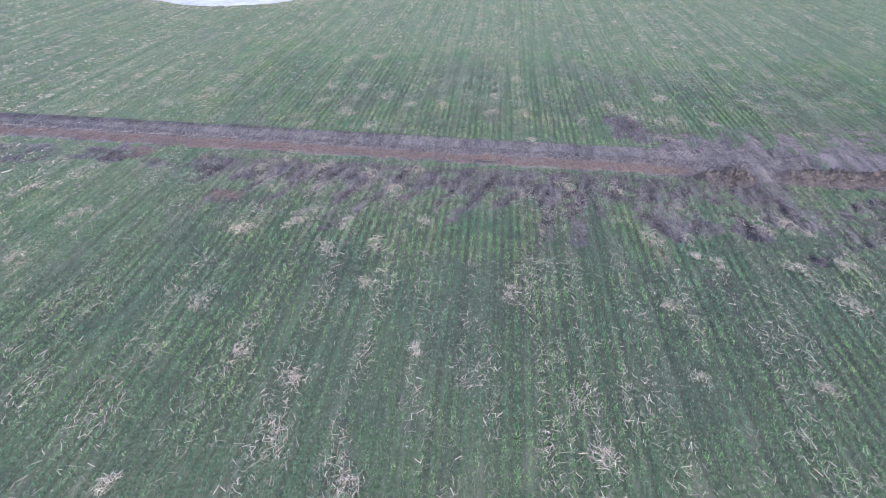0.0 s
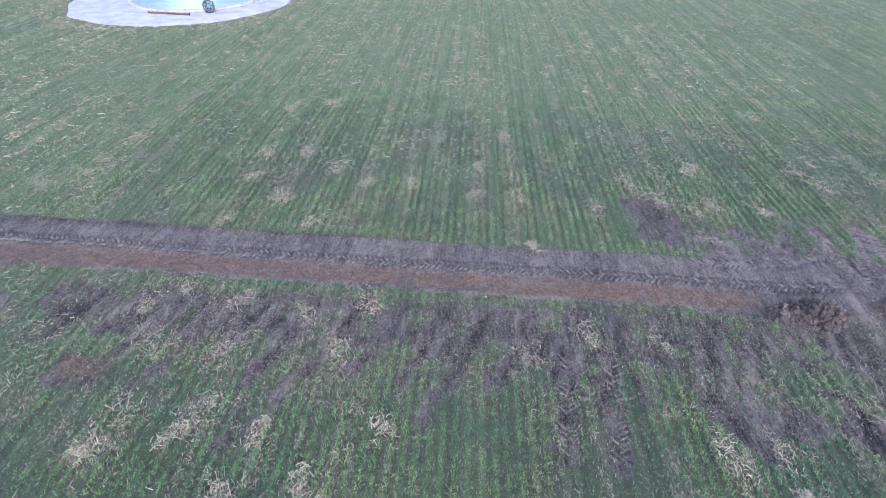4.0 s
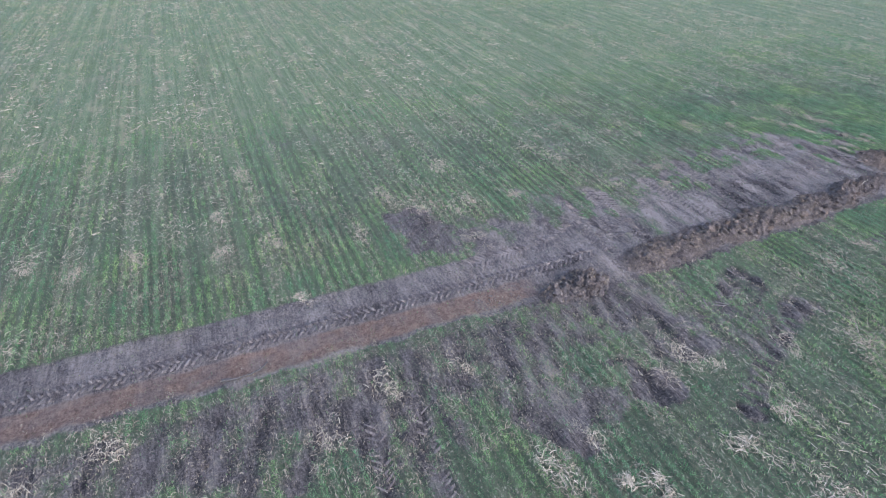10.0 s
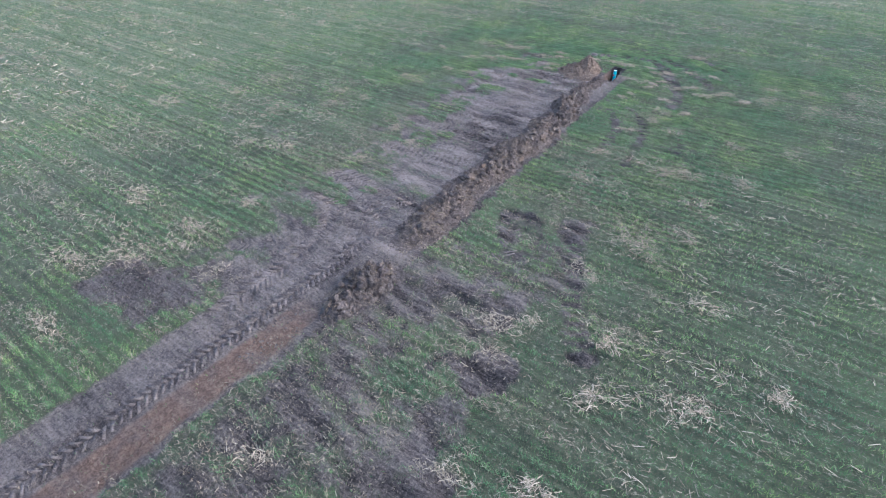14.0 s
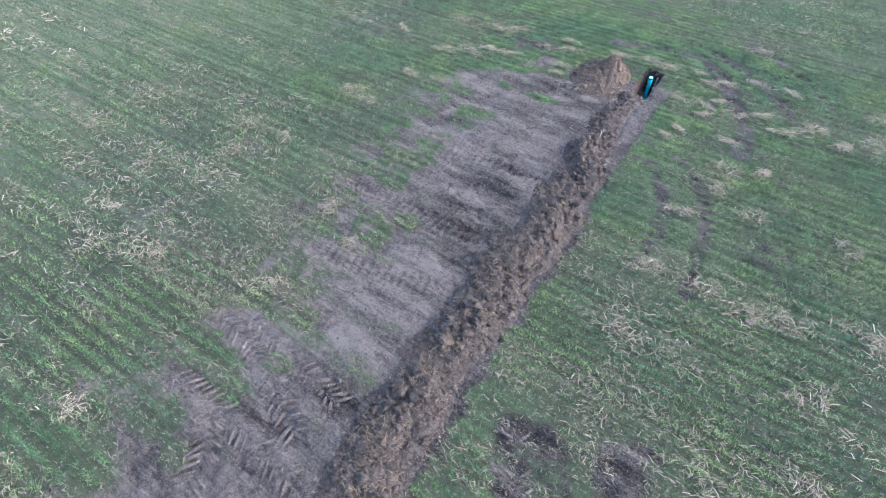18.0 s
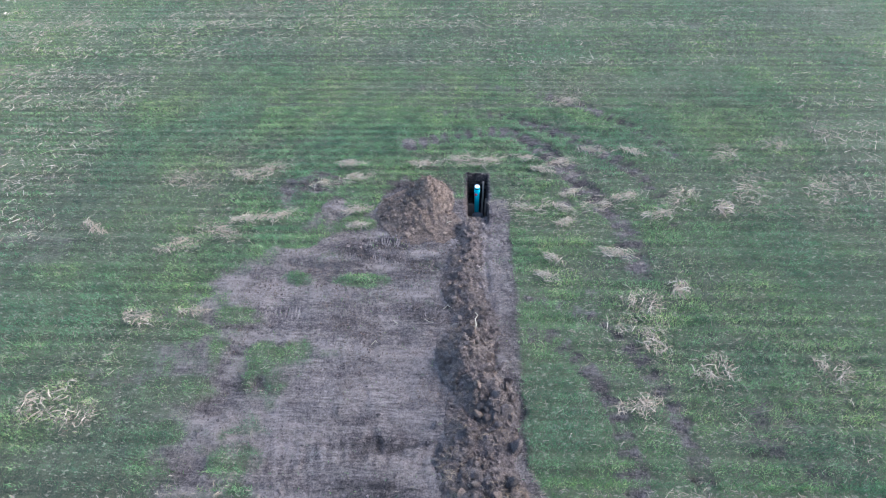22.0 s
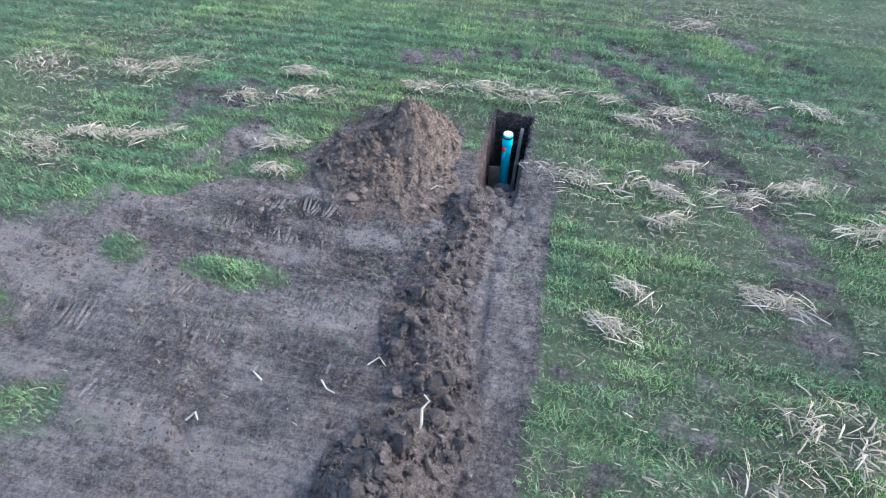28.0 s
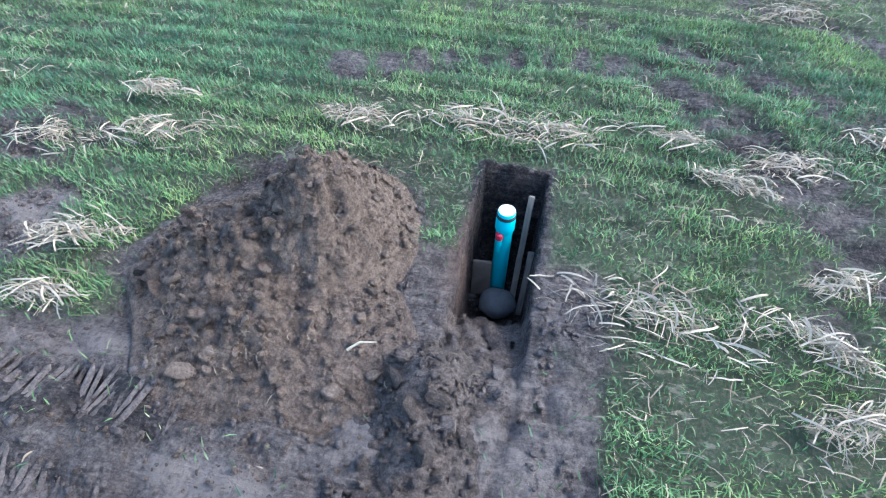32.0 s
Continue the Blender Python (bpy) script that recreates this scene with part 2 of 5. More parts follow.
RUST = plain_material("rusted_steel", (0.16, 0.09, 0.06), 0.8, 0.3, (0.09, 0.06, 0.05), 9, bump=0.2)
DARKMETAL = plain_material("dark_steel", (0.05, 0.052, 0.06), 0.5, 0.6, bump=0)


# ---------------------------------------------------------------- number fields over the plan
def lattice(i, j, seed):
    h = (i.astype(np.int64) * 374761393 + j.astype(np.int64) * 668265263 + seed * 974711) & 0x7FFFFFFF
    h = ((h ^ (h >> 13)) * 1274126177) & 0x7FFFFFFF
    return ((h ^ (h >> 16)) & 0xFFFF) / 65535.0


def value_noise(x, y, seed=0):
    i, j = np.floor(x), np.floor(y)
    u, v = x - i, y - j
    u, v = u * u * (3 - 2 * u), v * v * (3 - 2 * v)
    a, b = lattice(i, j, seed), lattice(i + 1, j, seed)
    c, d = lattice(i, j + 1, seed), lattice(i + 1, j + 1, seed)
    return (a * (1 - u) + b * u) * (1 - v) + (c * (1 - u) + d * u) * v


def fbm(x, y, seed=0, octaves=3):
    total, size, norm = 0.0, 1.0, 0.0
    for k in range(octaves):
        total = total + size * value_noise(x * 2**k + 17.3 * k, y * 2**k - 9.1 * k, seed + k)
        norm += size
        size *= 0.5
    return total / norm


def cells(x, y, seed=0):
    """Rounded lumps, one to each jittered cell of side 1: 0 at their joints, 1 on top."""
    i, j = np.floor(x), np.floor(y)
    best = np.full(np.shape(x), 9.0)
    for a in (-1, 0, 1):
        for c in (-1, 0, 1):
            px, py = i + a + lattice(i + a, j + c, seed), j + c + lattice(i + a, j + c, seed + 7)
            size = 0.4 + 0.45 * lattice(i + a, j + c, seed + 13)
            best = np.minimum(best, np.hypot(x - px, y - py) / size)
    return np.sqrt(np.clip(1 - best**2, 0, 1))


def step(lo, hi, x):
    t = np.clip((x - lo) / (hi - lo), 0, 1)
    return t * t * (3 - 2 * t)


def line_dist(x, y, pts):
    best = np.full(np.shape(x), 1e9)
    for (ax, ay), (bx, by) in zip(pts, pts[1:]):
        dx, dy = bx - ax, by - ay
        t = np.clip(((x - ax) * dx + (y - ay) * dy) / (dx * dx + dy * dy), 0, 1)
        best = np.minimum(best, np.hypot(x - ax - t * dx, y - ay - t * dy))
    return best


def line_ticks(x, y, pts, pitch):
    """Waves across a line, one to each pitch along it."""
    best, along, start = np.full(np.shape(x), 1e9), np.zeros(np.shape(x)), 0.0
    for (ax, ay), (bx, by) in zip(pts, pts[1:]):
        dx, dy = bx - ax, by - ay
        span = math.hypot(dx, dy)
        t = np.clip(((x - ax) * dx + (y - ay) * dy) / span**2, 0, 1)
        d = np.hypot(x - ax - t * dx, y - ay - t * dy)
        along = np.where(d < best, start + t * span, along)
        best, start = np.minimum(best, d), start + span
    return np.cos(2 * np.pi * along / pitch)


def blob(x, y, cx, cy, rx, ry, turn=0.0):
    c, s = math.cos(radians(turn)), math.sin(radians(turn))
    u, v = (x - cx) * c + (y - cy) * s, -(x - cx) * s + (y - cy) * c
    return 1 - np.sqrt((u / rx) ** 2 + (v / ry) ** 2)


def tread_y(x):
    """Middle of the long wheel track beside the filled trench."""
    return 0.56 - 0.028 * np.minimum(x, 0)


PIT = (12.0, 12.91, -0.2, 0.12)
# Wheel tracks: a line, its half width, how bare it is.
TRACKS = [
    ([(-0.9, 1.22), (-0.23, 1.24), (0.52, 1.23), (1.21, 1.32), (1.87, 1.61), (2.3, 1.95)], 0.21, 1.0),
    ([(2.05, -0.25), (2.17, 0.64), (2.26, 1.36), (2.33, 2.0), (2.3, 2.7)], 0.2, 1.0),
    ([(2.6, 0.9), (2.9, 1.53), (3.21, 2.32), (3.3, 2.9)], 0.2, 0.9),
    ([(3.19, 0.69), (3.33, 1.7), (3.5, 2.6)], 0.18, 0.9),
    ([(0.35, 2.45), (0.97, 1.69)], 0.17, 0.9),
    ([(5.0, 2.7), (5.02, 2.2), (5.18, 1.35), (5.35, 0.45)], 0.2, 1.0),
    ([(8.15, 2.6), (8.2, 1.92), (8.27, 1.34), (8.2, 0.4)], 0.2, 1.0),
    ([(6.5, 3.2), (6.52, 2.46), (6.49, 1.35), (6.5, 0.63)], 0.18, 1.0),
    ([(8.6, 3.1), (9.4, 3.0), (10.2, 2.6)], 0.16, 0.9),
    ([(-4.0, -1.7), (-4.12, -2.5), (-4.27, -3.7)], 0.2, 0.7),
    ([(-3.3, -1.9), (-3.4, -2.8), (-3.53, -3.8)], 0.18, 0.68),
    ([(-1.85, -2.6), (-1.65, -2.95), (-1.3, -3.4)], 0.2, 0.85),
    ([(4.0, -1.3), (3.3, -1.7), (2.5, -1.85), (1.7, -2.0)], 0.3, 0.62),
    ([(4.55, -2.65), (3.8, -2.75), (3.0, -3.05), (2.2, -3.45), (1.5, -3.9)], 0.22, 0.6),
    ([(9.85, -0.5), (9.74, -0.93), (9.4, -1.25), (9.05, -1.44), (8.7, -1.55), (7.9, -1.65), (7.29, -1.56)], 0.115, 0.6),
    ([(10.36, -0.69), (10.26, -1.05), (10.1, -1.47), (9.72, -1.84), (8.9, -2.2), (8.07, -2.35), (7.17, -2.36)], 0.105, 0.54),
    ([(13.75, 1.1), (13.98, 0.45), (14.12, -0.1), (14.08, -0.7), (13.6, -1.2), (12.66, -1.76), (11.77, -2.18), (10.82, -2.29)], 0.18, 0.58),
    ([(14.72, 0.75), (14.7, 0.2), (14.66, -0.35), (14.43, -1.0), (14.04, -1.6), (13.43, -2.3), (12.75, -2.8), (11.73, -3.09)], 0.16, 0.5),
    ([(15.6, 1.0), (15.65, 0.2), (15.5, -0.9), (15.0, -2.0), (14.3, -2.9), (13.3, -3.5)], 0.14, 0.44),
]
# Bare patches: middle, half sizes, turn, how bare.
PATCHES = [
    (-1.45, 3.2, 0.75, 0.75, 0, 0.85), (-0.9, 2.3, 0.7, 0.6, 0, 0.6), (0.45, -2.95, 0.6, 0.5, 15, 1.0), (-0.6, -2.9, 0.7, 0.4, 20, 0.75),
    (-2.0, -1.6, 1.9, 0.85, 0, 0.62), (0.6, -1.5, 1.2, 0.8, 0, 0.25), (2.2, -1.5, 0.9, 0.5, -10, 0.35), (3.7, -1.75, 0.7, 0.5, 30, 0.72),
    (4.2, -2.45, 0.5, 0.3, 20, 0.8), (2.7, -2.4, 1.2, 0.9, 10, 0.6), (1.1, -2.3, 1.1, 0.7, 0, 0.52), (-1.2, -2.5, 0.9, 0.5, 0, 0.6), (-14.9, -1.1, 0.7, 0.35, 0, 0.7), (-12.2, -2.6, 0.6, 0.4, 10, 0.7),
    (-16.5, -0.6, 1.6, 0.6, 10, 0.65), (12.7, 2.55, 0.3, 0.35, 0, 0.4), (12.3, 2.9, 0.45, 0.25, 20, 0.4), (11.75, 2.25, 0.5, 0.35, 0, 0.5),
    (12.35, -1.75, 0.35, 0.45, 0, 0.3),
    (8.4, -3.2, 0.8, 0.5, 0, 0.12), (-19.5, -0.9, 2.6, 0.8, 8, 0.55), (-9.5, -3.4, 0.8, 0.6, 0, 0.42),
]
GREENS = [(5.75, 2.2, 0.3, 0.4), (9.75, 3.95, 0.16, 0.6), (10.62, 1.55, 0.16, 0.42), (8.95, 3.55, 0.18, 0.5), (1.25, 2.9, 0.22, 0.45), (1.75, 2.5, 0.2, 0.4), (10.0, 3.1, 0.14, 0.35), (7.6, 2.5, 0.3, 0.3), (9.45, 2.68, 0.18, 0.22), (11.35, 2.6, 0.2, 0.3), (8.15, 2.58, 0.2, 0.34), (8.4, 3.6, 0.16, 0.4), (10.66, 2.47, 0.14, 0.25), (3.9, 1.92, 0.2, 0.26), (3.18, 1.74, 0.16, 0.24), (2.5, 1.9, 0.2, 0.24), (1.64, 1.84, 0.18, 0.2), (0.9, 2.5, 0.26, 0.24), (6.22, 1.85, 0.2, 0.26)]
DRY = [(8.55, 0.85, 0.22, 0.55, 5), (7.2, 1.35, 0.2, 0.5, 0), (4.0, 1.15, 0.24, 0.5, -5), (9.95, 1.15, 0.22, 0.5, 0), (8.45, 1.6, 0.12, 0.5, 5), (11.12, 0.8, 0.1, 0.3, 0), (1.9, -0.1, 0.25, 0.2, 0), (9.45, 1.5, 0.12, 0.7, 0), (5.7, 1.2, 0.25, 0.6, -5), (6.9, 0.9, 0.12, 0.4, 0), (10.35, 0.9, 0.12, 0.45, 0), (9.2, 3.0, 0.1, 0.5, 60), (0.1, 1.25, 0.5, 0.18, 0), (10.9, 1.4, 0.12, 0.4, 0), (-14.0, 0.2, 1.0, 0.3, 10)]
OUT_X = np.array([-2.3, -1.0, 0.3, 1.5, 2.8, 4.2, 5.4, 6.3, 7.8, 9.1, 10.2, 11.2, 11.8, 12.2, 12.4])
OUT_Y = np.array([3.2, 3.9, 3.7, 4.1, 3.7, 3.9, 4.1, 3.9, 3.9, 5.0, 4.5, 3.1, 1.7, 1.3, 0.4])
IN_X = np.array([-2.3, -1.0, 0.3, 1.3, 2.3, 4.3, 5.0, 6.0, 7.5, 8.4, 9.1, 10.2, 11.2, 11.8, 12.2, 12.4])
IN_Y = np.array([2.4, 2.2, 2.2, 2.5, 2.2, 2.5, 2.4, 3.0, 3.2, 3.1, 3.5, 3.7, 2.8, 1.3, 1.0, 0.2])


def bareness(x, y):
    wob = fbm(x * 3.1, y * 3.1, 3) - 0.5
    fine = fbm(x * 9, y * 9, 5, 2) - 0.5
    long = fbm(x * 3.2, y * 0.7, 8) - 0.5
    ty = tread_y(x)
    s = np.zeros(np.shape(x))
    # band along the filled trench
    band = np.minimum(step(ty - 1.02, ty - 0.82, y + 0.15 * wob), 1 - step(ty + 0.72, ty + 0.9, y + 0.15 * wob))
    s = np.maximum(s, band * (1 - step(0.3, 0.9, x)) * step(-26, -22, x))
    # sweeps of soil south of it
    phase = (x - 0.33 * (y + 1.6)) / 0.82
    sweep = 0.5 + 0.5 * np.cos(2 * np.pi * phase + 3 * wob)
    middle = np.minimum(step(-2.35, -1.5, y + 0.9 * long), 1 - step(-0.75, -0.1, y + 0.6 * wob)) * step(-15.5, -12.5, x) * (1 - step(1.8, 3.6, x))
    s = np.maximum(s, middle * (0.62 + 0.28 * sweep) * (1 - 0.2 * step(-1.0, 0.5, x)))
    lobe = np.minimum(step(-3.3, -2.3, y + 2.2 * long), 1 - step(-1.6, -1.2, y)) * step(-13, -11, x) * (1 - step(-3.0, -2.0, x))
    s = np.maximum(s, lobe * sweep**1.5 * 0.85)
    # scraped yard north of the ridge
    out, inn = np.interp(x, OUT_X, OUT_Y), np.interp(x, IN_X, IN_Y)
    finger = 0.5 + 0.5 * np.cos(2 * np.pi * x / 0.83 + 1.2 + 4 * long)
    yard = np.clip((out - y) / np.maximum(out - inn, 0.1), 0, 1.6)
    west = 1 - step(4.5, 7.0, x)
    yard = np.clip(yard * (0.52 - 0.12 * west) + yard * finger * (0.4 + 0.06 * west) + 0.16 * long, 0, 1) * (yard > 0)
    left = np.where(y < 2.0, -0.9, -2.3)
    yard = yard * step(left, left + 0.5, x) * (1 - step(12.25, 12.4, x)) * step(-0.6, -0.45, y)
    tufts = step(0.47, 0.6, fbm(x * 1.5, y * 2.3, 9)) * step(1.5, 2.4, y) * (1 - step(9.3, 10.3, x))
    s = np.maximum(s, yard * (1 - 0.62 * tufts))
    edge = np.interp(x, [0, 2, 7.5, 8.6, 10, 11.5, 12.1, 12.5], [-0.75, -0.6, -0.6, -0.48, -0.38, -0.4, -0.34, -0.25])
    ridge = np.minimum(step(edge - 0.07, edge + 0.09, y + 0.22 * wob + 0.1 * fine), 1 - step(0.4, 0.6, y)) * step(-0.1, 0.3, x) * (1 - step(12.1, 12.45, x))
    s = np.maximum(s, ridge)
    for k, (pts, half, amount) in enumerate(TRACKS):
        if k > 12:
            amount = amount * (0.82 + 0.4 * line_ticks(x, y, pts, 0.21))
        s = np.maximum(s, amount * (1 - step(half * 0.75, half * 1.25, line_dist(x, y, pts) + 0.32 * wob + 0.12 * fine)))
    for cx, cy, rx, ry, turn, amount in PATCHES:
        s = np.maximum(s, amount * step(-0.15, 0.35, blob(x, y, cx, cy, rx, ry, turn) + 0.5 * wob))
    for cx, cy, rx, ry in GREENS:
        s = s * (1 - 0.66 * step(-0.2, 0.3, blob(x, y, cx, cy, rx, ry) + 0.5 * wob))
    s = np.maximum(s, step(-0.25, 0.2, blob(x, y, 11.98, 0.92, 0.76, 0.62) + 0.4 * wob))
    rim = np.maximum(np.maximum(11.9 - x, x - PIT[1]), np.maximum(PIT[2] - y, y - PIT[3]))
    s = np.maximum(s, 1 - step(0.0, 0.07, rim + 0.1 * wob))
    thin = 0.3 * step(0.45, 0.75, fbm(x * 0.8, y * 0.55, 21)) + 0.16 * step(0.5, 0.7, fbm(x * 2.6, y * 1.6, 23))
    loose = (1 - 0.6 * s) * (s > 0.03)
    return np.clip(step(0.27, 0.98, s * 1.06 + (1.0 * wob + 0.75 * fine) * loose + 0.4 * fine * (1 - loose) * (s < 0.9) + thin), 0, 1)


def clayness(x, y):
    wob = fbm(x * 4, y * 4, 13) - 0.5
    ty = tread_y(x)
    c = np.minimum(step(ty - 0.86, ty - 0.72, y + 0.12 * wob), 1 - step(ty - 0.27, ty - 0.19, y + 0.06 * wob))
    c = c * (1 - step(-0.4, 0.2, x)) * (0.6 + 0.4 * step(-0.2, 0.1, wob))
    c = np.maximum(c, 0.75 * step(-0.1, 0.5, blob(x, y, -14.6, -0.2, 1.8, 0.7, 10) + wob))
    c = np.maximum(c, 0.7 * step(0.0, 0.5, blob(x, y, -12.2, -2.6, 0.6, 0.4, 10) + wob))
    return np.maximum(c, 0.6 * step(0.0, 0.6, blob(x, y, 12.4, 0.14, 0.45, 0.08) + wob))


# Dark bands between the scrapes: ledge shade put into the soil tone.
SHADE_BANDS = [(8.35, 1.1, 0.17, 0.75, 0), (9.6, 1.2, 0.12, 0.5, 0), (11.05, 1.5, 0.14, 0.5, 0), (10.24, 2.44, 0.2, 0.35, 0), (7.75, 1.0, 0.2, 0.7, -4), (6.55, 1.1, 0.25, 0.8, -4), (4.75, 1.1, 0.25, 0.7, -4), (3.2, 0.7, 0.35, 0.5, 0), (5.5, 2.1, 0.16, 0.7, -5), (11.5, 1.0, 0.3, 0.5, 0), (11.2, 1.5, 0.35, 0.8, 0), (10.9, 0.75, 0.2, 0.4, 0), (2.3, -0.1, 0.35, 0.25, 0), (0.9, 0.4, 0.7, 0.12, 0)]


def soil_tone(x, y):
    """How dry and pale bare soil lies, 0 to 1: dragged streaks across the yard, pale scrapes, and shade put into the
    tone in troughs, bands and the pit.
    """
    wob = fbm(x * 5, y * 3, 15) - 0.5
    yard = step(0.3, 0.7, y) * step(0.5, 1.5, x)
    worked = np.maximum(step(-0.6, -0.3, y) * (1 - step(12.2, 12.5, x)) * step(-0.5, 0.3, x), step(-0.5, -0.2, y) * (1 - step(1.4, 1.8, y)) * (x < 1))
    d = 0.43 + 0.23 * worked + 0.05 * step(1.5, 2.2, y) + 0.42 * (fbm(x * 3.3, y * 0.5, 17) - 0.5) + 0.3 * (fbm(x * 0.9, y * 0.9, 19) - 0.5)
    # Same wave as the ground height, so its troughs take painted shade.
    band = np.cos(2 * np.pi * (x + 0.12 * y) / 0.83 + 3.0 * fbm(x * 0.6, y * 0.6, 27))
    d = d + yard * (0.1 * band * step(0.3, 0.6, fbm(x * 1.2, y * 0.8, 29)) + 0.5 * (fbm(x * 8, y * 0.8, 18) - 0.5))
    for cx, cy, rx, ry, turn in SHADE_BANDS:
        d = d - 0.24 * step(0.0, 0.6, blob(x, y, cx, cy, rx, ry, turn) + 0.8 * wob)
    for cx, cy, rx, ry, turn in DRY:
        d = d + 0.27 * step(0.0, 0.55, blob(x, y, cx, cy, rx, ry, turn) + 0.8 * wob)
    ruts = np.cos(2 * np.pi * (x - 0.33 * (y + 1.6)) / 0.41 + 5 * fbm(x * 0.8, y * 0.8, 25))
    d = d + (1 - step(-0.9, -0.5, y)) * (0.08 * ruts + 0.5 * (fbm(x * 6, y * 1.6, 16) - 0.5))
    d = d - 0.14 * (1 - step(0.13, 0.2, np.abs(y - tread_y(x)))) * (1 - step(1.2, 1.9, x))
    for k in (5, 6, 7, 8):
        pts, half, _ = TRACKS[k]
        d = d + 0.1 * line_ticks(x, y, pts, 0.13) * (1 - step(half * 0.7, half * 1.1, line_dist(x, y, pts)))
    # pit walls, floor and rim darkened: the hole's shade put into the tone
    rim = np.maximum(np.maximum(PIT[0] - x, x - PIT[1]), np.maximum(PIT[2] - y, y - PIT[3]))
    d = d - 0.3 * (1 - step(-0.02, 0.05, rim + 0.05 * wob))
    return np.clip(d, 0.02, 1)


def ground_height(x, y, bare=None):
    bare = bareness(x, y) if bare is None else bare
    z = 0.02 * (fbm(x * 0.3, y * 0.3, 31) - 0.5)
    z = z + (1 - bare) * (0.008 * np.cos(2 * np.pi * x / 0.19) + 0.03 * (fbm(x * 5, y * 5, 33) - 0.5))
    z = z + bare * (0.045 * (cells(x * 8, y * 6, 47) - 0.5) * step(0.35, 0.65, fbm(x * 1.5, y * 1.5, 49)) + 0.05 * (fbm(x * 2.4, y * 2.4, 35) - 0.5) + 0.035 * (fbm(x * 11, y * 11, 37, 2) - 0.5) + 0.07 * (fbm(x * 3.5, y * 0.5, 39) - 0.5) - 0.012)
    z = z + bare * 0.03 * (fbm(x * 9, y * 1.1, 38) - 0.5) * step(0.3, 0.7, y) * step(0.3, 1.2, x)
    z = z + bare * 0.028 * np.cos(2 * np.pi * (x + 0.12 * y) / 0.83 + 3.0 * fbm(x * 0.6, y * 0.6, 27)) * step(0.5, 1.5, x) * step(0.4, 0.8, y)
    z = z + bare * (1 - step(-0.8, -0.5, y)) * (0.022 * np.cos(2 * np.pi * (x - 0.33 * (y + 1.6)) / 0.41 + 5 * fbm(x * 0.8, y * 0.8, 25)) + 0.05 * (fbm(x * 7, y * 4, 36) - 0.5))
    ty = tread_y(x)
    strip = 1 - step(0.6, 1.4, x)
    z = z - 0.014 * strip * (1 - step(0.17, 0.25, np.abs(y - ty)))
    z = z - 0.035 * strip * (1 - step(0.2, 0.33, np.abs(y - ty + 0.5)))
    for pts, half, amount in TRACKS:
        z = z - (0.03 if amount >= 0.9 else 0.012) * amount * (1 - step(half * 0.6, half * 1.3, line_dist(x, y, pts) + 0.25 * (fbm(x * 3.1, y * 3.1, 3) - 0.5)))
    for k in (5, 6, 7, 8):
        pts, half, _ = TRACKS[k]
        z = z + 0.008 * line_ticks(x, y, pts, 0.13) * (1 - step(half * 0.7, half * 1.1, line_dist(x, y, pts)))
    # open groove on the south side of the ridge
    groove = np.exp(-((y + 0.17 - 0.03 * np.sin(3 * x)) / 0.035) ** 2) * step(8.5, 8.9, x) * (1 - step(11.7, 11.9, x))
    z = z - 0.022 * groove * (0.5 + fbm(x * 3, y * 0, 41))
    # pit with a ramp at its west end
    jag = 0.02 * (fbm(x * 9, y * 9, 43) - 0.5)
    x0, x1, y0, y1 = PIT
    deep = step(y0 - 0.006, y0 + 0.01, y + jag) * (1 - step(y1 - 0.01, y1 + 0.006, y + jag)) * (1 - step(x1 - 0.01, x1 + 0.006, x + jag))
    down = np.interp(x, [11.68, 11.85, 12.0, 12.12, 12.25, 13], [0, 0.08, 0.22, 0.44, 0.54, 0.56])
    z = z - deep * (down + 0.08 * (fbm(x * 9, y * 9, 45) - 0.5) * (down > 0.05))
    return z


# ---------------------------------------------------------------- mesh helpers
def mesh_np(name, verts, faces, mat, smooth=False):
    verts, faces = np.asarray(verts, np.float32).reshape(-1, 3), np.asarray(faces, np.int32)
    me = bpy.data.meshes.new(name)
    me.vertices.add(len(verts))
    me.vertices.foreach_set("co", verts.ravel())
    me.loops.add(faces.size)
    me.loops.foreach_set("vertex_index", faces.ravel())
    me.polygons.add(len(faces))
    me.polygons.foreach_set("loop_start", np.arange(0, faces.size, faces.shape[1], dtype=np.int32))
    if smooth:
        me.polygons.foreach_set("use_smooth", np.ones(len(faces), bool))
    me.update(calc_edges=True)
    me.materials.append(mat)
    return me


def part(name, bm, mat, parent, label="", smooth=False):
    me = bpy.data.meshes.new(name)
    bm.to_mesh(me)
    bm.free()
    if smooth:
        me.polygons.foreach_set("use_smooth", np.ones(len(me.polygons), bool))
    me.materials.append(mat)
    ob = new(name, me)
    ob.parent = parent
    return tagged(ob, label)


def thing(name, place, label, category, group="", turn=0.0):
    ob = new(name)
    ob.matrix_world = pose(*place, 0, 0, turn)
    return tagged(ob, label, category, group)


def box(sx, sy, sz, at=(0, 0, 0), turn=(0, 0, 0), bevel=0.004):
    bm = bmesh.new()
    bmesh.ops.create_cube(bm, size=1)
    bmesh.ops.scale(bm, vec=(sx, sy, sz), verts=bm.verts)
    if bevel:
        bmesh.ops.bevel(bm, geom=bm.edges[:], offset=bevel, segments=2, affect="EDGES")
    bmesh.ops.transform(bm, matrix=pose(*at, *turn), verts=bm.verts)
    return bm


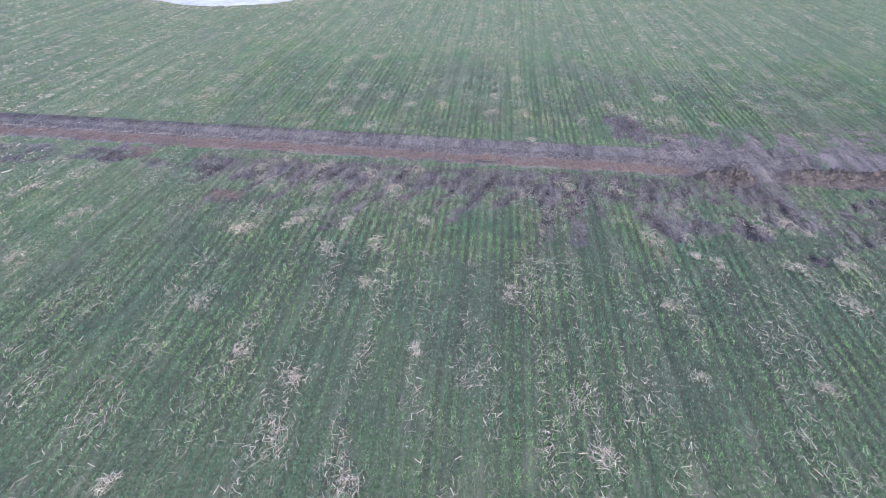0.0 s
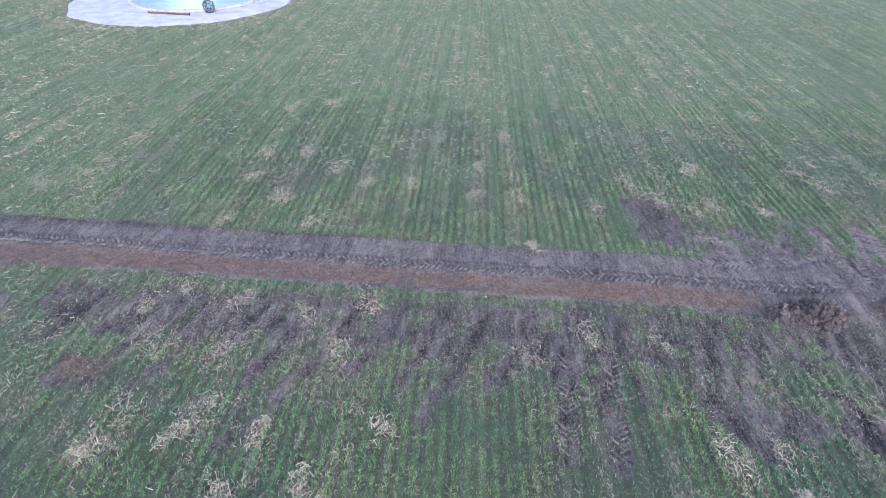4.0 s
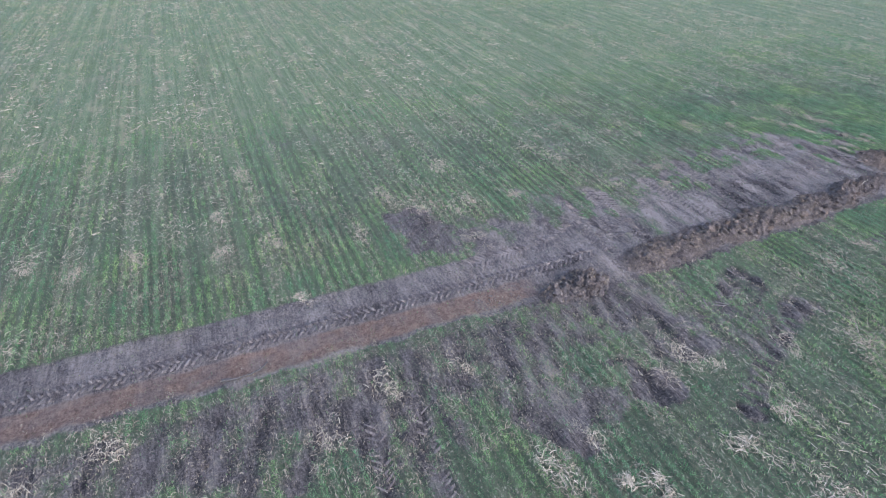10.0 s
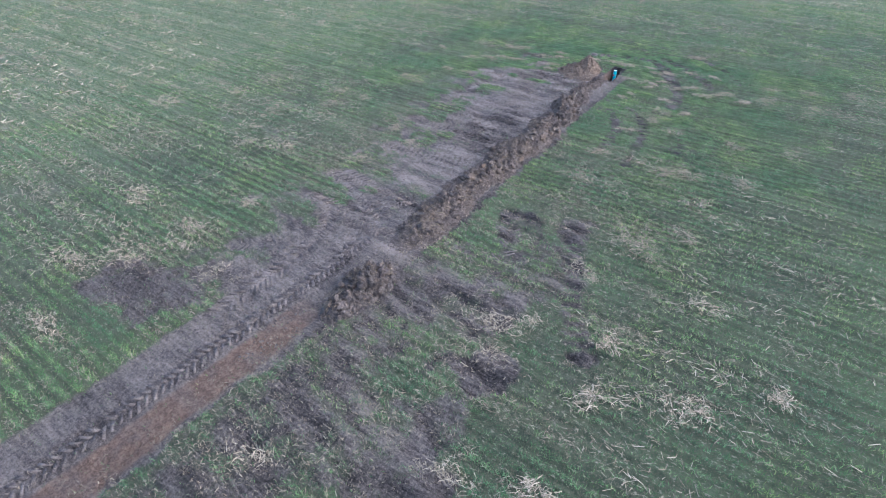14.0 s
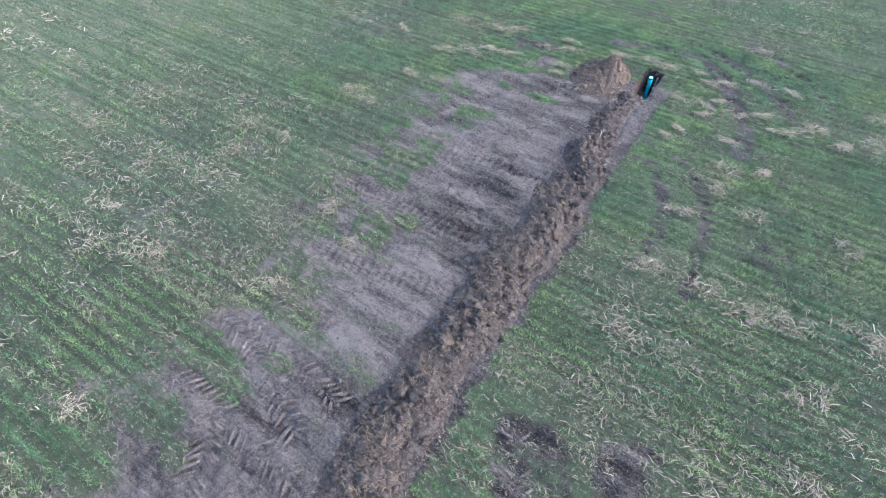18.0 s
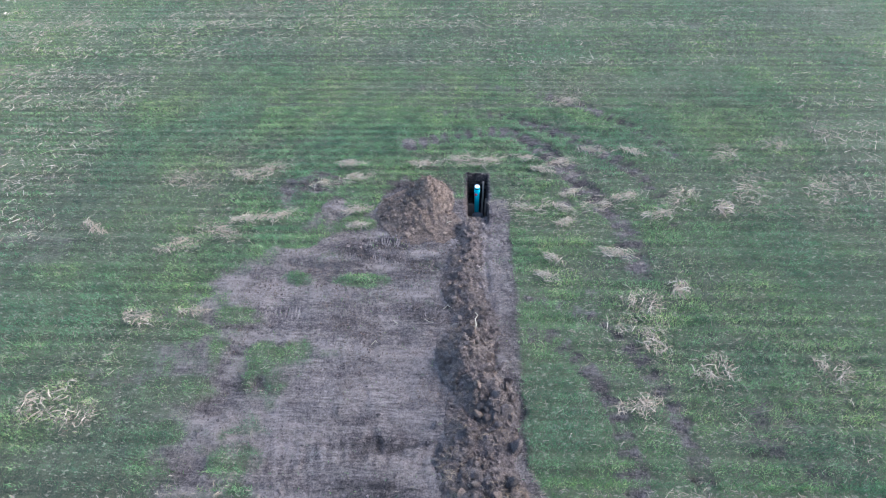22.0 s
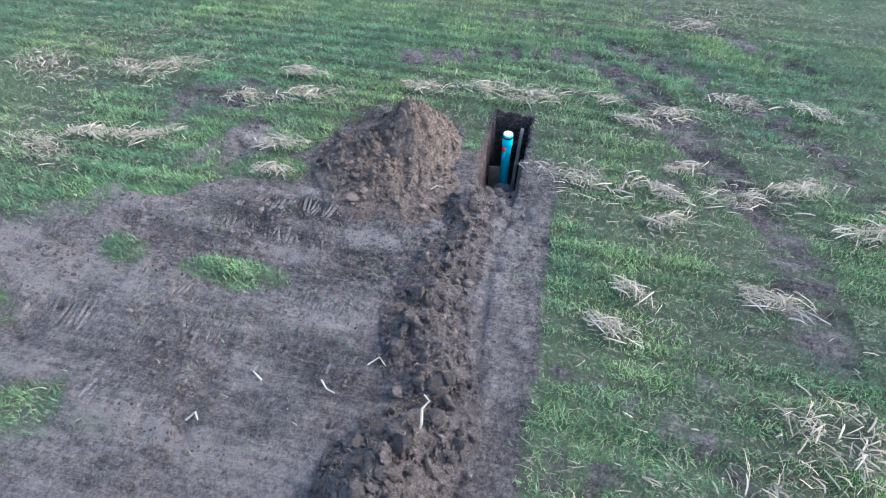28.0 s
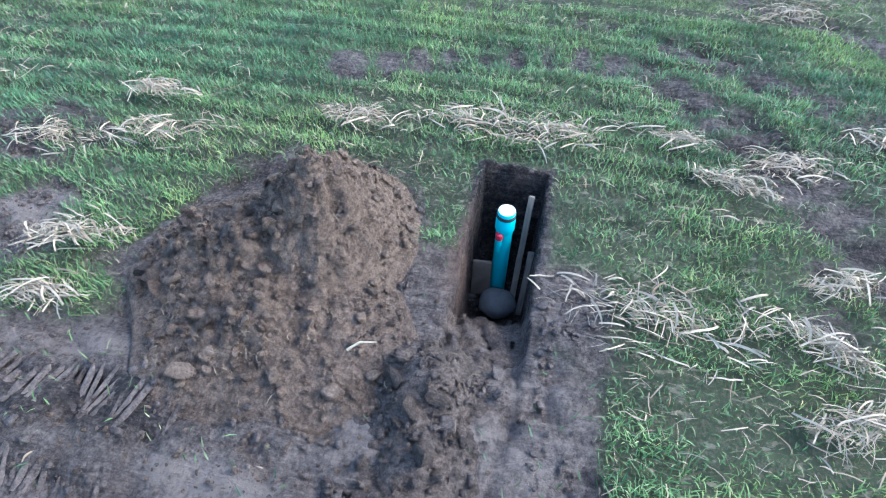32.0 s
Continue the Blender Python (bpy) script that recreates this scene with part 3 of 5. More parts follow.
def lathe(profile, segments=32, cap=False):
    bm = bmesh.new()
    rings = [[bm.verts.new((r * math.cos(2 * math.pi * k / segments), r * math.sin(2 * math.pi * k / segments), z)) for k in range(segments)] for r, z in profile]
    for a, b in zip(rings, rings[1:]):
        for k in range(segments):
            bm.faces.new((a[k], a[(k + 1) % segments], b[(k + 1) % segments], b[k]))
    if cap:
        bm.faces.new(rings[-1])
        bm.faces.new(rings[0][::-1])
    return bm


# ---------------------------------------------------------------- ground
def spaced(*runs):
    """Values from runs of (from, to, step), joined."""
    out = []
    for a, b, d in runs:
        n = max(1, round((b - a) / d))
        out += [a + (b - a) * k / n for k in range(n)]
    return out + [runs[-1][1]]


def far_run(a, b, first, grow=1.25):
    """Steps growing outwards from a to b."""
    out, x, d, way = [], a, first, 1 if b > a else -1
    while abs(b - x) > d:
        x += way * d
        d *= grow
        out.append(x)
    return out + [b]


gx = spaced((-24, -17, 0.25), (-17, -4, 0.11), (-4, -1, 0.055), (-1, 11, 0.034), (11, 11.95, 0.022), (11.95, 12.96, 0.014), (12.96, 13.6, 0.025), (13.6, 17, 0.045))
gx = far_run(-24, -3000, 0.3)[::-1] + gx + far_run(17, 3000, 0.15)
gy = spaced((-11, -5, 0.2), (-5, -0.6, 0.06), (-0.6, -0.23, 0.025), (-0.23, 0.16, 0.013), (0.16, 2.6, 0.03), (2.6, 5.5, 0.06), (5.5, 10, 0.2))
gy = far_run(-11, -3000, 0.3)[::-1] + gy + far_run(10, 3000, 0.2)
gx, gy = np.array(gx), np.array(gy)
GX, GY = np.meshgrid(gx, gy, indexing="ij")
BARE = bareness(GX, GY)
HEIGHT = ground_height(GX, GY, BARE)
HEIGHT *= 1 - step(60, 200, np.hypot(GX, GY))
FIELD_EDGE = step(36.8, 37.4, GX + 0.3 * (fbm(GX * 0, GY * 0.8, 51) - 0.5))
bare_all = np.maximum(BARE, FIELD_EDGE * (1 - step(55, 60, GX)))


def at_ground(x, y):
    """Height and bareness of the ground, read from its grid."""
    def cell(g, v):
        i = np.clip(np.searchsorted(g, v) - 1, 0, len(g) - 2)
        return i, np.clip((v - g[i]) / (g[i + 1] - g[i]), 0, 1)
    (i, u), (j, v) = cell(gx, np.asarray(x, float)), cell(gy, np.asarray(y, float))
    def between(f):
        return (f[i, j] * (1 - u) + f[i + 1, j] * u) * (1 - v) + (f[i, j + 1] * (1 - u) + f[i + 1, j + 1] * u) * v
    return between(HEIGHT), between(bare_all)


nx, ny = len(gx), len(gy)
idx = np.arange(nx * ny).reshape(nx, ny)
quads = np.stack([idx[:-1, :-1], idx[1:, :-1], idx[1:, 1:], idx[:-1, 1:]], -1).reshape(-1, 4)
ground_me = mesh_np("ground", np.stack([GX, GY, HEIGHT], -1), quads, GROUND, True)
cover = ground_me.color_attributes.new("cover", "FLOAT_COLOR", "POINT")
# Alpha turns the turf to the haze-paled ground with distance.
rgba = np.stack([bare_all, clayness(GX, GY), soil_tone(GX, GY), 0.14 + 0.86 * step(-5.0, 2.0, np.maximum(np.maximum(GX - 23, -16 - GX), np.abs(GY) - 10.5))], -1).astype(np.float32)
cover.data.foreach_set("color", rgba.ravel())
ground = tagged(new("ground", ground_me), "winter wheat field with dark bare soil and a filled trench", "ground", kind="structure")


# ---------------------------------------------------------------- heaps of spoil
RIDGE_X = np.array([1.9, 2.3, 2.6, 3.0, 3.6, 4.2, 5.0, 5.6, 6.3, 7.0, 7.6, 8.3, 8.8, 9.4, 9.75, 9.95, 10.15, 10.35, 10.6, 11.0, 11.4, 11.68, 11.82])
RIDGE_H = np.where(RIDGE_X > 8.5, 0.82, 0.9) * np.array([0, 0.05, 0.18, 0.08, 0.2, 0.1, 0.22, 0.11, 0.24, 0.13, 0.24, 0.12, 0.17, 0.22, 0.15, 0.02, 0.09, 0.13, 0.04, 0.09, 0.12, 0.1, 0])


def lumps(x, y, seed):
    u, v = x + 0.14 * fbm(x * 9, y * 9, seed + 9), y + 0.14 * fbm(x * 9 + 40, y * 9, seed + 9)
    rough = fbm(x * 19, y * 19, seed + 11, 3) - 0.5
    return 0.36 * cells(u * 5, v * 5, seed) ** 1.4 + 0.3 * cells(u * 11, v * 11, seed + 3) ** 1.4 + 0.14 * cells(u * 24, v * 24, seed + 5) + 0.5 * rough + 0.12


def gridded(height, x0, x1, y0, y1, res):
    """A height read from its values on a grid, for quick use at many places."""
    xs, ys = np.arange(x0, x1, res), np.arange(y0, y1, res)
    values = height(*np.meshgrid(xs, ys, indexing="ij"))
    def read(x, y):
        u, v = np.clip((np.asarray(x) - x0) / res, 0, len(xs) - 1.001), np.clip((np.asarray(y) - y0) / res, 0, len(ys) - 1.001)
        i, j = u.astype(int), v.astype(int)
        u, v = u - i, v - j
        return (values[i, j] * (1 - u) + values[i + 1, j] * u) * (1 - v) + (values[i, j + 1] * (1 - u) + values[i + 1, j + 1] * u) * v
    return read


def ridge_shape(x, y):
    middle = np.interp(x, [2, 3, 5, 8, 9, 10, 11.9], [-0.12, -0.08, -0.1, -0.03, 0.0, 0.12, 0.08]) + 0.34 * (fbm(x * 1.6, x * 0, 61) - 0.5)
    half = np.interp(x, [2, 3, 8, 9, 10, 11, 11.9], [0.4, 0.52, 0.52, 0.46, 0.34, 0.3, 0.26]) * (0.75 + 0.5 * fbm(x * 2.1, y * 0.8, 65))
    d = np.abs(y - middle) / half
    top = np.interp(x, RIDGE_X, RIDGE_H)
    heaped = 0.28 + 0.7 * cells(x * 1.5, y * 1.1 + 0.3, 64) + 0.6 * cells(x * 3.3, y * 3.3, 68)
    body = top * (1.25 * np.exp(-1.7 * d * d) - 0.3) * heaped * (0.7 + 0.45 * lumps(x, y, 63))
    loose = 0.075 * (lumps(x, y, 69) - 0.4) * np.clip(1.15 - d, 0, 1) * step(0.0, 0.1, top) * step(0.3, 0.6, fbm(x * 1.9, y * 1.9, 62))
    return body + loose + 0.032 * (fbm(x * 30, y * 30, 60, 2) - 0.5) * np.clip(1.2 - d, 0, 1) * step(0, 0.05, top) + 0.03 * (lumps(x * 1.4, y * 1.4, 66) - 0.5) * np.clip(1.2 - d, 0, 1) - 0.004


def heap_shape(x, y):
    wob = fbm(x * 3, y * 3, 71) - 0.5
    a = 0.5 * np.clip(1 - np.hypot((x - 12.27) / 0.52, (y - 0.74) / 0.44) - 0.2 * wob, -0.1, 1)
    b = 0.23 * np.clip(1 - np.hypot((x - 12.03) / 0.56, (y - 1.0) / 0.57) - 0.35 * wob, -0.1, 1)
    c = 0.19 * np.clip(1 - np.hypot((x - 11.78) / 0.5, (y - 0.8) / 0.62) - 0.3 * wob, -0.1, 1)
    h = np.maximum(np.maximum(a, b), c)
    h = np.where(h > 0, 1.12 * h * np.maximum(h, 0) / (np.abs(h) + 0.05), h)
    h = np.where(h > 0.33, 0.33 + (h - 0.33) * 0.7, h)
    pit_side = step(0.13, 0.26, y)
    return h * (0.82 + 0.3 * lumps(x, y, 73)) * pit_side + (0.065 * (lumps(x, y, 75) - 0.5) + 0.05 * (fbm(x * 26, y * 26, 77, 2) - 0.5)) * step(0.0, 0.14, h) * (0.25 + 0.75 * step(-0.2, 0.15, 12.4 - x + 0.5 * (y - 0.8))) - 0.004


def mound_shape(x, y):
    wob = fbm(x * 4, y * 4, 81) - 0.5
    a = 0.3 * np.clip(1 - np.hypot((x - 0.85) / 0.6, (y + 0.32) / 0.42) - 0.4 * wob, -0.1, 1)
    b = 0.2 * np.clip(1 - np.hypot((x - 0.35) / 0.5, (y + 0.35) / 0.32) - 0.4 * wob, -0.1, 1)
    return np.maximum(a, b) * (0.55 + 0.7 * lumps(x, y, 83)) + 0.16 * (lumps(x, y, 85) - 0.5) * (np.maximum(a, b) > 0.02) - 0.006


ridge_height = gridded(ridge_shape, 1.8, 12.1, -0.85, 0.75, 0.018)
heap_height = gridded(heap_shape, 11.1, 13.05, 0.1, 1.8, 0.012)
mound_height = gridded(mound_shape, -0.3, 1.6, -0.85, 0.2, 0.018)


def over_ground(x, y, height):
    z, _ = at_ground(x, y)
    h = height(x, y)
    return np.where(h > 0, z * 0.4 + h, z * 0.4 + h * 4 - 0.02)


def heap(name, x0, x1, y0, y1, res, height, mat, label):
    xs, ys = np.arange(x0, x1, res), np.arange(y0, y1, res)
    X, Y = np.meshgrid(xs, ys, indexing="ij")
    H = height(X, Y)
    Z = over_ground(X, Y, height)
    n, m = X.shape
    ids = np.arange(n * m).reshape(n, m)
    f = np.stack([ids[:-1, :-1], ids[1:, :-1], ids[1:, 1:], ids[:-1, 1:]], -1).reshape(-1, 4)
    keep = (H.ravel()[f] > -0.004).any(1)
    f = f[keep]
    used = np.unique(f)
    remap = np.full(n * m, -1)
    remap[used] = np.arange(len(used))
    V = np.stack([X, Y, Z], -1).reshape(-1, 3)[used]
    ob = new(name, mesh_np(name, V, remap[f], mat))
    return tagged(ob, label, "soil heap")


def clod_mesh(seed, sub=2):
    bm = bmesh.new()
    bmesh.ops.create_icosphere(bm, subdivisions=sub, radius=1)
    rng = random.Random(seed)
    off = Vector((seed * 3.7, seed * 1.3, 0))
    cuts = [(Vector((rng.uniform(-1, 1), rng.uniform(-1, 1), rng.uniform(-1, 1))).normalized(), rng.uniform(0.28, 0.62)) for _ in range(9)]
    for v in bm.verts:
        v.co *= 1 + 0.45 * noise.noise(v.co * 1.4 + off) + 0.2 * noise.noise(v.co * 4 + off) + rng.uniform(-0.11, 0.11)
        for n, d in cuts:
            over = v.co.dot(n) - d
            if over > 0:
                v.co -= n * over * 0.95
        v.co.z *= 0.8
    me = bpy.data.meshes.new("clod")
    bm.to_mesh(me)
    bm.free()
    return me


CLODS = [clod_mesh(k) for k in range(8)]
for me in CLODS:
    me.materials.append(CLOD_DARK)
CLODS_ROOTY = [clod_mesh(k + 40) for k in range(5)]
for me in CLODS_ROOTY:
    me.materials.append(CLOD_DARK)
CLODS_BROWN = [clod_mesh(k + 20) for k in range(5)]
for me in CLODS_BROWN:
    me.materials.append(CLOD_BROWN)
rng = np.random.default_rng(4)


def scatter_clods(owner, height, x0, x1, y0, y1, count, small, big, meshes, low=0.03):
    made = 0
    for _ in range(count * 30):
        x, y = rng.uniform(x0, x1), rng.uniform(y0, y1)
        h = float(height(np.array([x]), np.array([y]))[0])
        if h < low or rng.random() > 0.35 + h * 2.5:
            continue
        s = small + (big - small) * rng.random() ** 2
        z = float(over_ground(np.array([x]), np.array([y]), height)[0])
        ob = new("clod", meshes[int(rng.integers(len(meshes)))])
        ob.parent = owner
        ob.matrix_world = pose(x, y, z + s * 0.22, *rng.uniform(0, 360, 3)) @ Matrix.Diagonal((s, s * rng.uniform(0.7, 1), s * rng.uniform(0.7, 1), 1))
        made += 1
        if made == count:
            break


def clod_stuff(name, owner, pick, count, small, big, mat, sub=2):
    """Crumbs too small to pick apart, in one mesh. pick gives places and heights."""
    base = clod_mesh(97, sub)
    n = len(base.vertices)
    co = np.empty(n * 3, np.float32)
    base.vertices.foreach_get("co", co)
    co = co.reshape(-1, 3)
    tri = np.array([p.vertices[:] for p in base.polygons])
    x, y, z = pick(count)
    s = small + (big - small) * rng.random(len(x)) ** 3.2
    a = rng.uniform(0, 2 * np.pi, len(x))
    c, d = np.cos(a)[:, None], np.sin(a)[:, None]
    flat = np.stack([c * co[:, 0] - d * co[:, 1], d * co[:, 0] + c * co[:, 1], np.repeat(co[None, :, 2], len(x), 0)], -1)
    flat = flat * s[:, None, None] * rng.uniform(0.5, 1.4, (len(x), 1, 3)) + np.stack([x, y, z + s * 0.25], -1)[:, None]
    faces = tri[None] + (np.arange(len(x)) * n)[:, None, None]
    ob = new(name, mesh_np(name, flat.reshape(-1, 3), faces.reshape(-1, 3), mat))
    ob.parent = owner
    return tagged(ob, kind="stuff")


ridge = heap("spoil_ridge", 1.8, 12.1, -0.85, 0.75, 0.018, ridge_height, ROOTY, "long lumpy ridge of brown soil over the filled trench")
pile = heap("dug_earth", 11.1, 13.05, 0.1, 1.8, 0.012, heap_height, BROWN, "steep brown heap of dug soil beside the open pit")
mound = heap("soil_mound", -0.3, 1.6, -0.85, 0.2, 0.018, mound_height, DARK_SPOIL, "low dark mound of clods at the trench end")
scatter_clods(ridge, ridge_height, 7.8, 11.9, -0.6, 0.5, 300, 0.02, 0.085, CLODS_ROOTY + CLODS_BROWN[:1])
scatter_clods(ridge, ridge_height, 2.3, 7.8, -0.62, 0.45, 260, 0.03, 0.12, CLODS_ROOTY + CLODS_BROWN[:1])
scatter_clods(pile, heap_height, 11.4, 12.25, 0.78, 1.6, 90, 0.014, 0.066, CLODS_BROWN + CLODS[:2], 0.02)
scatter_clods(pile, heap_height, 11.6, 12.9, 0.15, 1.5, 120, 0.01, 0.035, CLODS_BROWN, 0.02)
scatter_clods(mound, mound_height, 0, 1.5, -0.8, 0.1, 110, 0.03, 0.12, CLODS + CLODS_ROOTY)
for x, y, s in ((9.32, -0.28, 0.11), (9.1, -0.36, 0.1), (8.72, -0.33, 0.14), (8.85, -0.2, 0.1), (8.3, -0.38, 0.12), (9.5, -0.25, 0.07), (7.9, -0.3, 0.12)):
    ob = new("clod", CLODS[int(s * 100) % 8])
    ob.parent = ridge
    ob.matrix_world = pose(x, y, 0.05 + float(over_ground(np.array([x]), np.array([y]), ridge_height)[0]) * 0.7, 20, s * 900, x * 70) @ Matrix.Diagonal((s, s * 0.85, s * 0.85, 1))


def on_heap(height, x0, x1, y0, y1, low=0.005):
    def pick(count):
        x, y = rng.uniform(x0, x1, count * 4), rng.uniform(y0, y1, count * 4)
        ok = height(x, y) > low
        x, y = x[ok][:count], y[ok][:count]
        return x, y, over_ground(x, y, height)
    return pick


def on_bare(x0, x1, y0, y1):
    def pick(count):
        x, y = rng.uniform(x0, x1, count * 5), rng.uniform(y0, y1, count * 5)
        z, b = at_ground(x, y)
        ok = (b > 0.6) & (rng.random(len(x)) < 0.15 + step(0.45, 0.7, fbm(x * 2, y * 2, 91)))
        ok &= ~((x > PIT[0] - 0.3) & (x < PIT[1] + 0.05) & (y > PIT[2] - 0.04) & (y < PIT[3] + 0.04))
        return x[ok][:count], y[ok][:count], z[ok][:count]
    return pick


clod_stuff("crumb", ridge, on_heap(ridge_height, 2, 11.95, -0.7, 0.6), 1100, 0.012, 0.06, ROOTY)
clod_stuff("crumb", pile, on_heap(heap_height, 11.1, 13, 0.12, 1.75), 550, 0.006, 0.05, BROWN)
clod_stuff("crumb", pile, on_heap(heap_height, 11.1, 13, 0.12, 1.75), 4200, 0.004, 0.018, BROWN, 1)
clod_stuff("crumb", ridge, on_heap(ridge_height, 2.2, 11.95, -0.7, 0.6), 11000, 0.006, 0.034, ROOTY, 1)
clod_stuff("crumb", mound, on_heap(mound_height, -0.2, 1.5, -0.8, 0.15), 220, 0.012, 0.06, DARK_SPOIL)
clod_stuff("soil_crumbs", None, on_bare(-1.5, 12.6, -0.5, 4.2), 6500, 0.005, 0.04, SOIL, 1)["label"] = "small soil crumbs scattered over the bare ground"
clod_stuff("soil_crumbs", None, on_bare(8.8, 12.9, -0.45, 3.2), 6000, 0.003, 0.022, BROWN, 1)["label"] = "fine brown soil crumbs scattered near the pit"
clod_stuff("soil_crumbs", None, on_bare(11.1, 12.7, -0.42, -0.22), 260, 0.006, 0.034, SOIL)["label"] = "dark soil lumps along the lip of the pit"
pit_crumbs = clod_stuff("pit_crumbs", None, lambda n: (lambda x, y: (x, y, at_ground(x, y)[0]))(rng.uniform(11.6, 12.5, n), rng.uniform(-0.18, 0.1, n)), 260, 0.01, 0.045, SOIL)
tagged(pit_crumbs, "loose dark soil lumps on the floor of the pit", "soil")


# ---------------------------------------------------------------- tyre lug prints
def lug_prints(name, lines, pitch, fill, rise, label):
    """Raised pads between the prints of tyre lugs, slanted both ways from the middle of each track."""
    V, F = [], []
    for pts, half, strength in lines:
        pts = [Vector(p) for p in pts]
        lengths = [(b - a).length for a, b in zip(pts, pts[1:])]
        s, total = 0.0, sum(lengths)
        while s < total:
            r, k = s, 0
            while r > lengths[k] and k < len(lengths) - 1:
                r -= lengths[k]
                k += 1
            d = (pts[k + 1] - pts[k]).normalized()
            side = Vector((-d.y, d.x))
            at = pts[k] + d * r
            for sign, shift in ((1, 0.0), (-1, 0.5)):
                if rng.random() > strength:
                    continue
                a0 = at + d * shift * pitch + side * sign * half * 0.05
                a1 = at + d * (shift * pitch - half * 0.6) + side * sign * half * (0.92 + 0.1 * rng.random())
                w = pitch * (fill + 0.1 * rng.random())
                lift = rise + 0.005 * rng.random()
                n = len(V)
                for p, up, fat in ((a0, 0, 1), (a1, 0, 1), (a0, 1, 0.6), (a1, 1, 0.6)):
                    for e in (-0.5, 0.5):
                        q = p + d * e * w * fat
                        V.append((q.x, q.y, up))
                for f in ((0, 1, 5, 4), (2, 6, 7, 3), (0, 4, 6, 2), (1, 3, 7, 5), (4, 5, 7, 6)):
                    F.append([n + i for i in f])
                for i in range(n, n + 8):
                    V[i] = (V[i][0], V[i][1], -0.02 if V[i][2] == 0 else lift)
            s += pitch
    V = np.array(V)
    V[:, 2] += at_ground(V[:, 0], V[:, 1])[0]
    return tagged(new(name, mesh_np(name, V, F, SOIL)), label, "tyre track", kind="stuff")


LONG_TRACK = [(x, float(tread_y(np.array(x)))) for x in (-23, -19, -15, -11, -7, -3.5, -1, 0.6, 1.3, 1.95)]
lug_prints("tyre_track", [(LONG_TRACK, 0.15, 0.97)], 0.12, 0.5, 0.017, "chevron tyre tread printed along the trench fill")
lug_prints("tyre_track", [(TRACKS[0][0], 0.2, 0.95), (TRACKS[1][0], 0.2, 0.95), (TRACKS[2][0], 0.19, 0.85), (TRACKS[3][0], 0.17, 0.85), (TRACKS[4][0], 0.16, 0.5), (TRACKS[12][0], 0.2, 0.45), (TRACKS[9][0], 0.16, 0.5), (TRACKS[10][0], 0.15, 0.5)], 0.105, 0.45, 0.005, "chevron tyre tread printed in the scraped dark soil")



def bar_prints(name, strips, label):
    """Rows of short parallel ridges left by crawler or bucket edges."""
    V, F = [], []
    for x, y0, y1, half, gap in strips:
        y = y0
        while y < y1:
            if rng.random() < 0.85:
                w, lean = gap * rng.uniform(0.3, 0.45), rng.uniform(-0.02, 0.02)
                a, c = x - half * rng.uniform(0.6, 1), x + half * rng.uniform(0.6, 1)
                n = len(V)
                for px, py in ((a, y + lean), (c, y - lean)):
                    for e, up in ((-w, -0.008), (-w * 0.4, 0.003), (w * 0.4, 0.003), (w, -0.008)):
                        V.append((px, py + e, up))
                F += [[n + k, n + k + 1, n + k + 5, n + k + 4] for k in range(3)] + [[n, n + 1, n + 2, n + 3], [n + 7, n + 6, n + 5, n + 4]]
            y += gap
    V = np.array(V)
    V[:, 2] += at_ground(V[:, 0], V[:, 1])[0]
    return tagged(new(name, mesh_np(name, V, F, SOIL)), label, "track print", kind="stuff")


bar_prints("track_print", [(11.35, 0.98, 2.0, 0.12, 0.036), (11.05, 1.1, 1.9, 0.08, 0.034), (10.45, 0.35, 1.2, 0.09, 0.036), (10.15, 1.4, 2.0, 0.12, 0.036), (10.5, 0.2, 0.75, 0.1, 0.04), (10.1, 0.55, 1.05, 0.09, 0.04), (9.65, 1.4, 2.0, 0.13, 0.045), (10.4, 1.65, 2.1, 0.1, 0.04), (10.1, 2.3, 2.9, 0.13, 0.045)], "parallel ridge prints pressed into the scraped soil")

# ---------------------------------------------------------------- grain bin on its pad
BIN = (-22.25, 25.1)
PAD_AT, PAD_R = (-23.0, 25.2), (6.2, 6.45)


def build_pad():
    bm = bmesh.new()
    rings = []
    for r, z in ((1.0, -0.02), (0.97, 0.05), (0.8, 0.07), (0.5, 0.08), (0.2, 0.08)):
        ring = []
        for k in range(96):
            a = 2 * math.pi * k / 96
            w = 1 + 0.05 * (noise.noise((3 * math.cos(a), 3 * math.sin(a), 0)) if r > 0.7 else 0)
            ring.append(bm.verts.new((PAD_AT[0] + PAD_R[0] * r * w * math.cos(a), PAD_AT[1] + PAD_R[1] * r * w * math.sin(a), z)))
        rings.append(ring)
    for a, b in zip(rings, rings[1:]):
        for k in range(96):
            bm.faces.new((a[k], a[(k + 1) % 96], b[(k + 1) % 96], b[k]))
    bm.faces.new(rings[-1])
    me = bpy.data.meshes.new("pavement")
    bm.to_mesh(me)
    bm.free()
    me.materials.append(PAD)
    tagged(new("pavement", me), "pale crushed stone pad round the grain bin", "gravel pad", kind="structure")


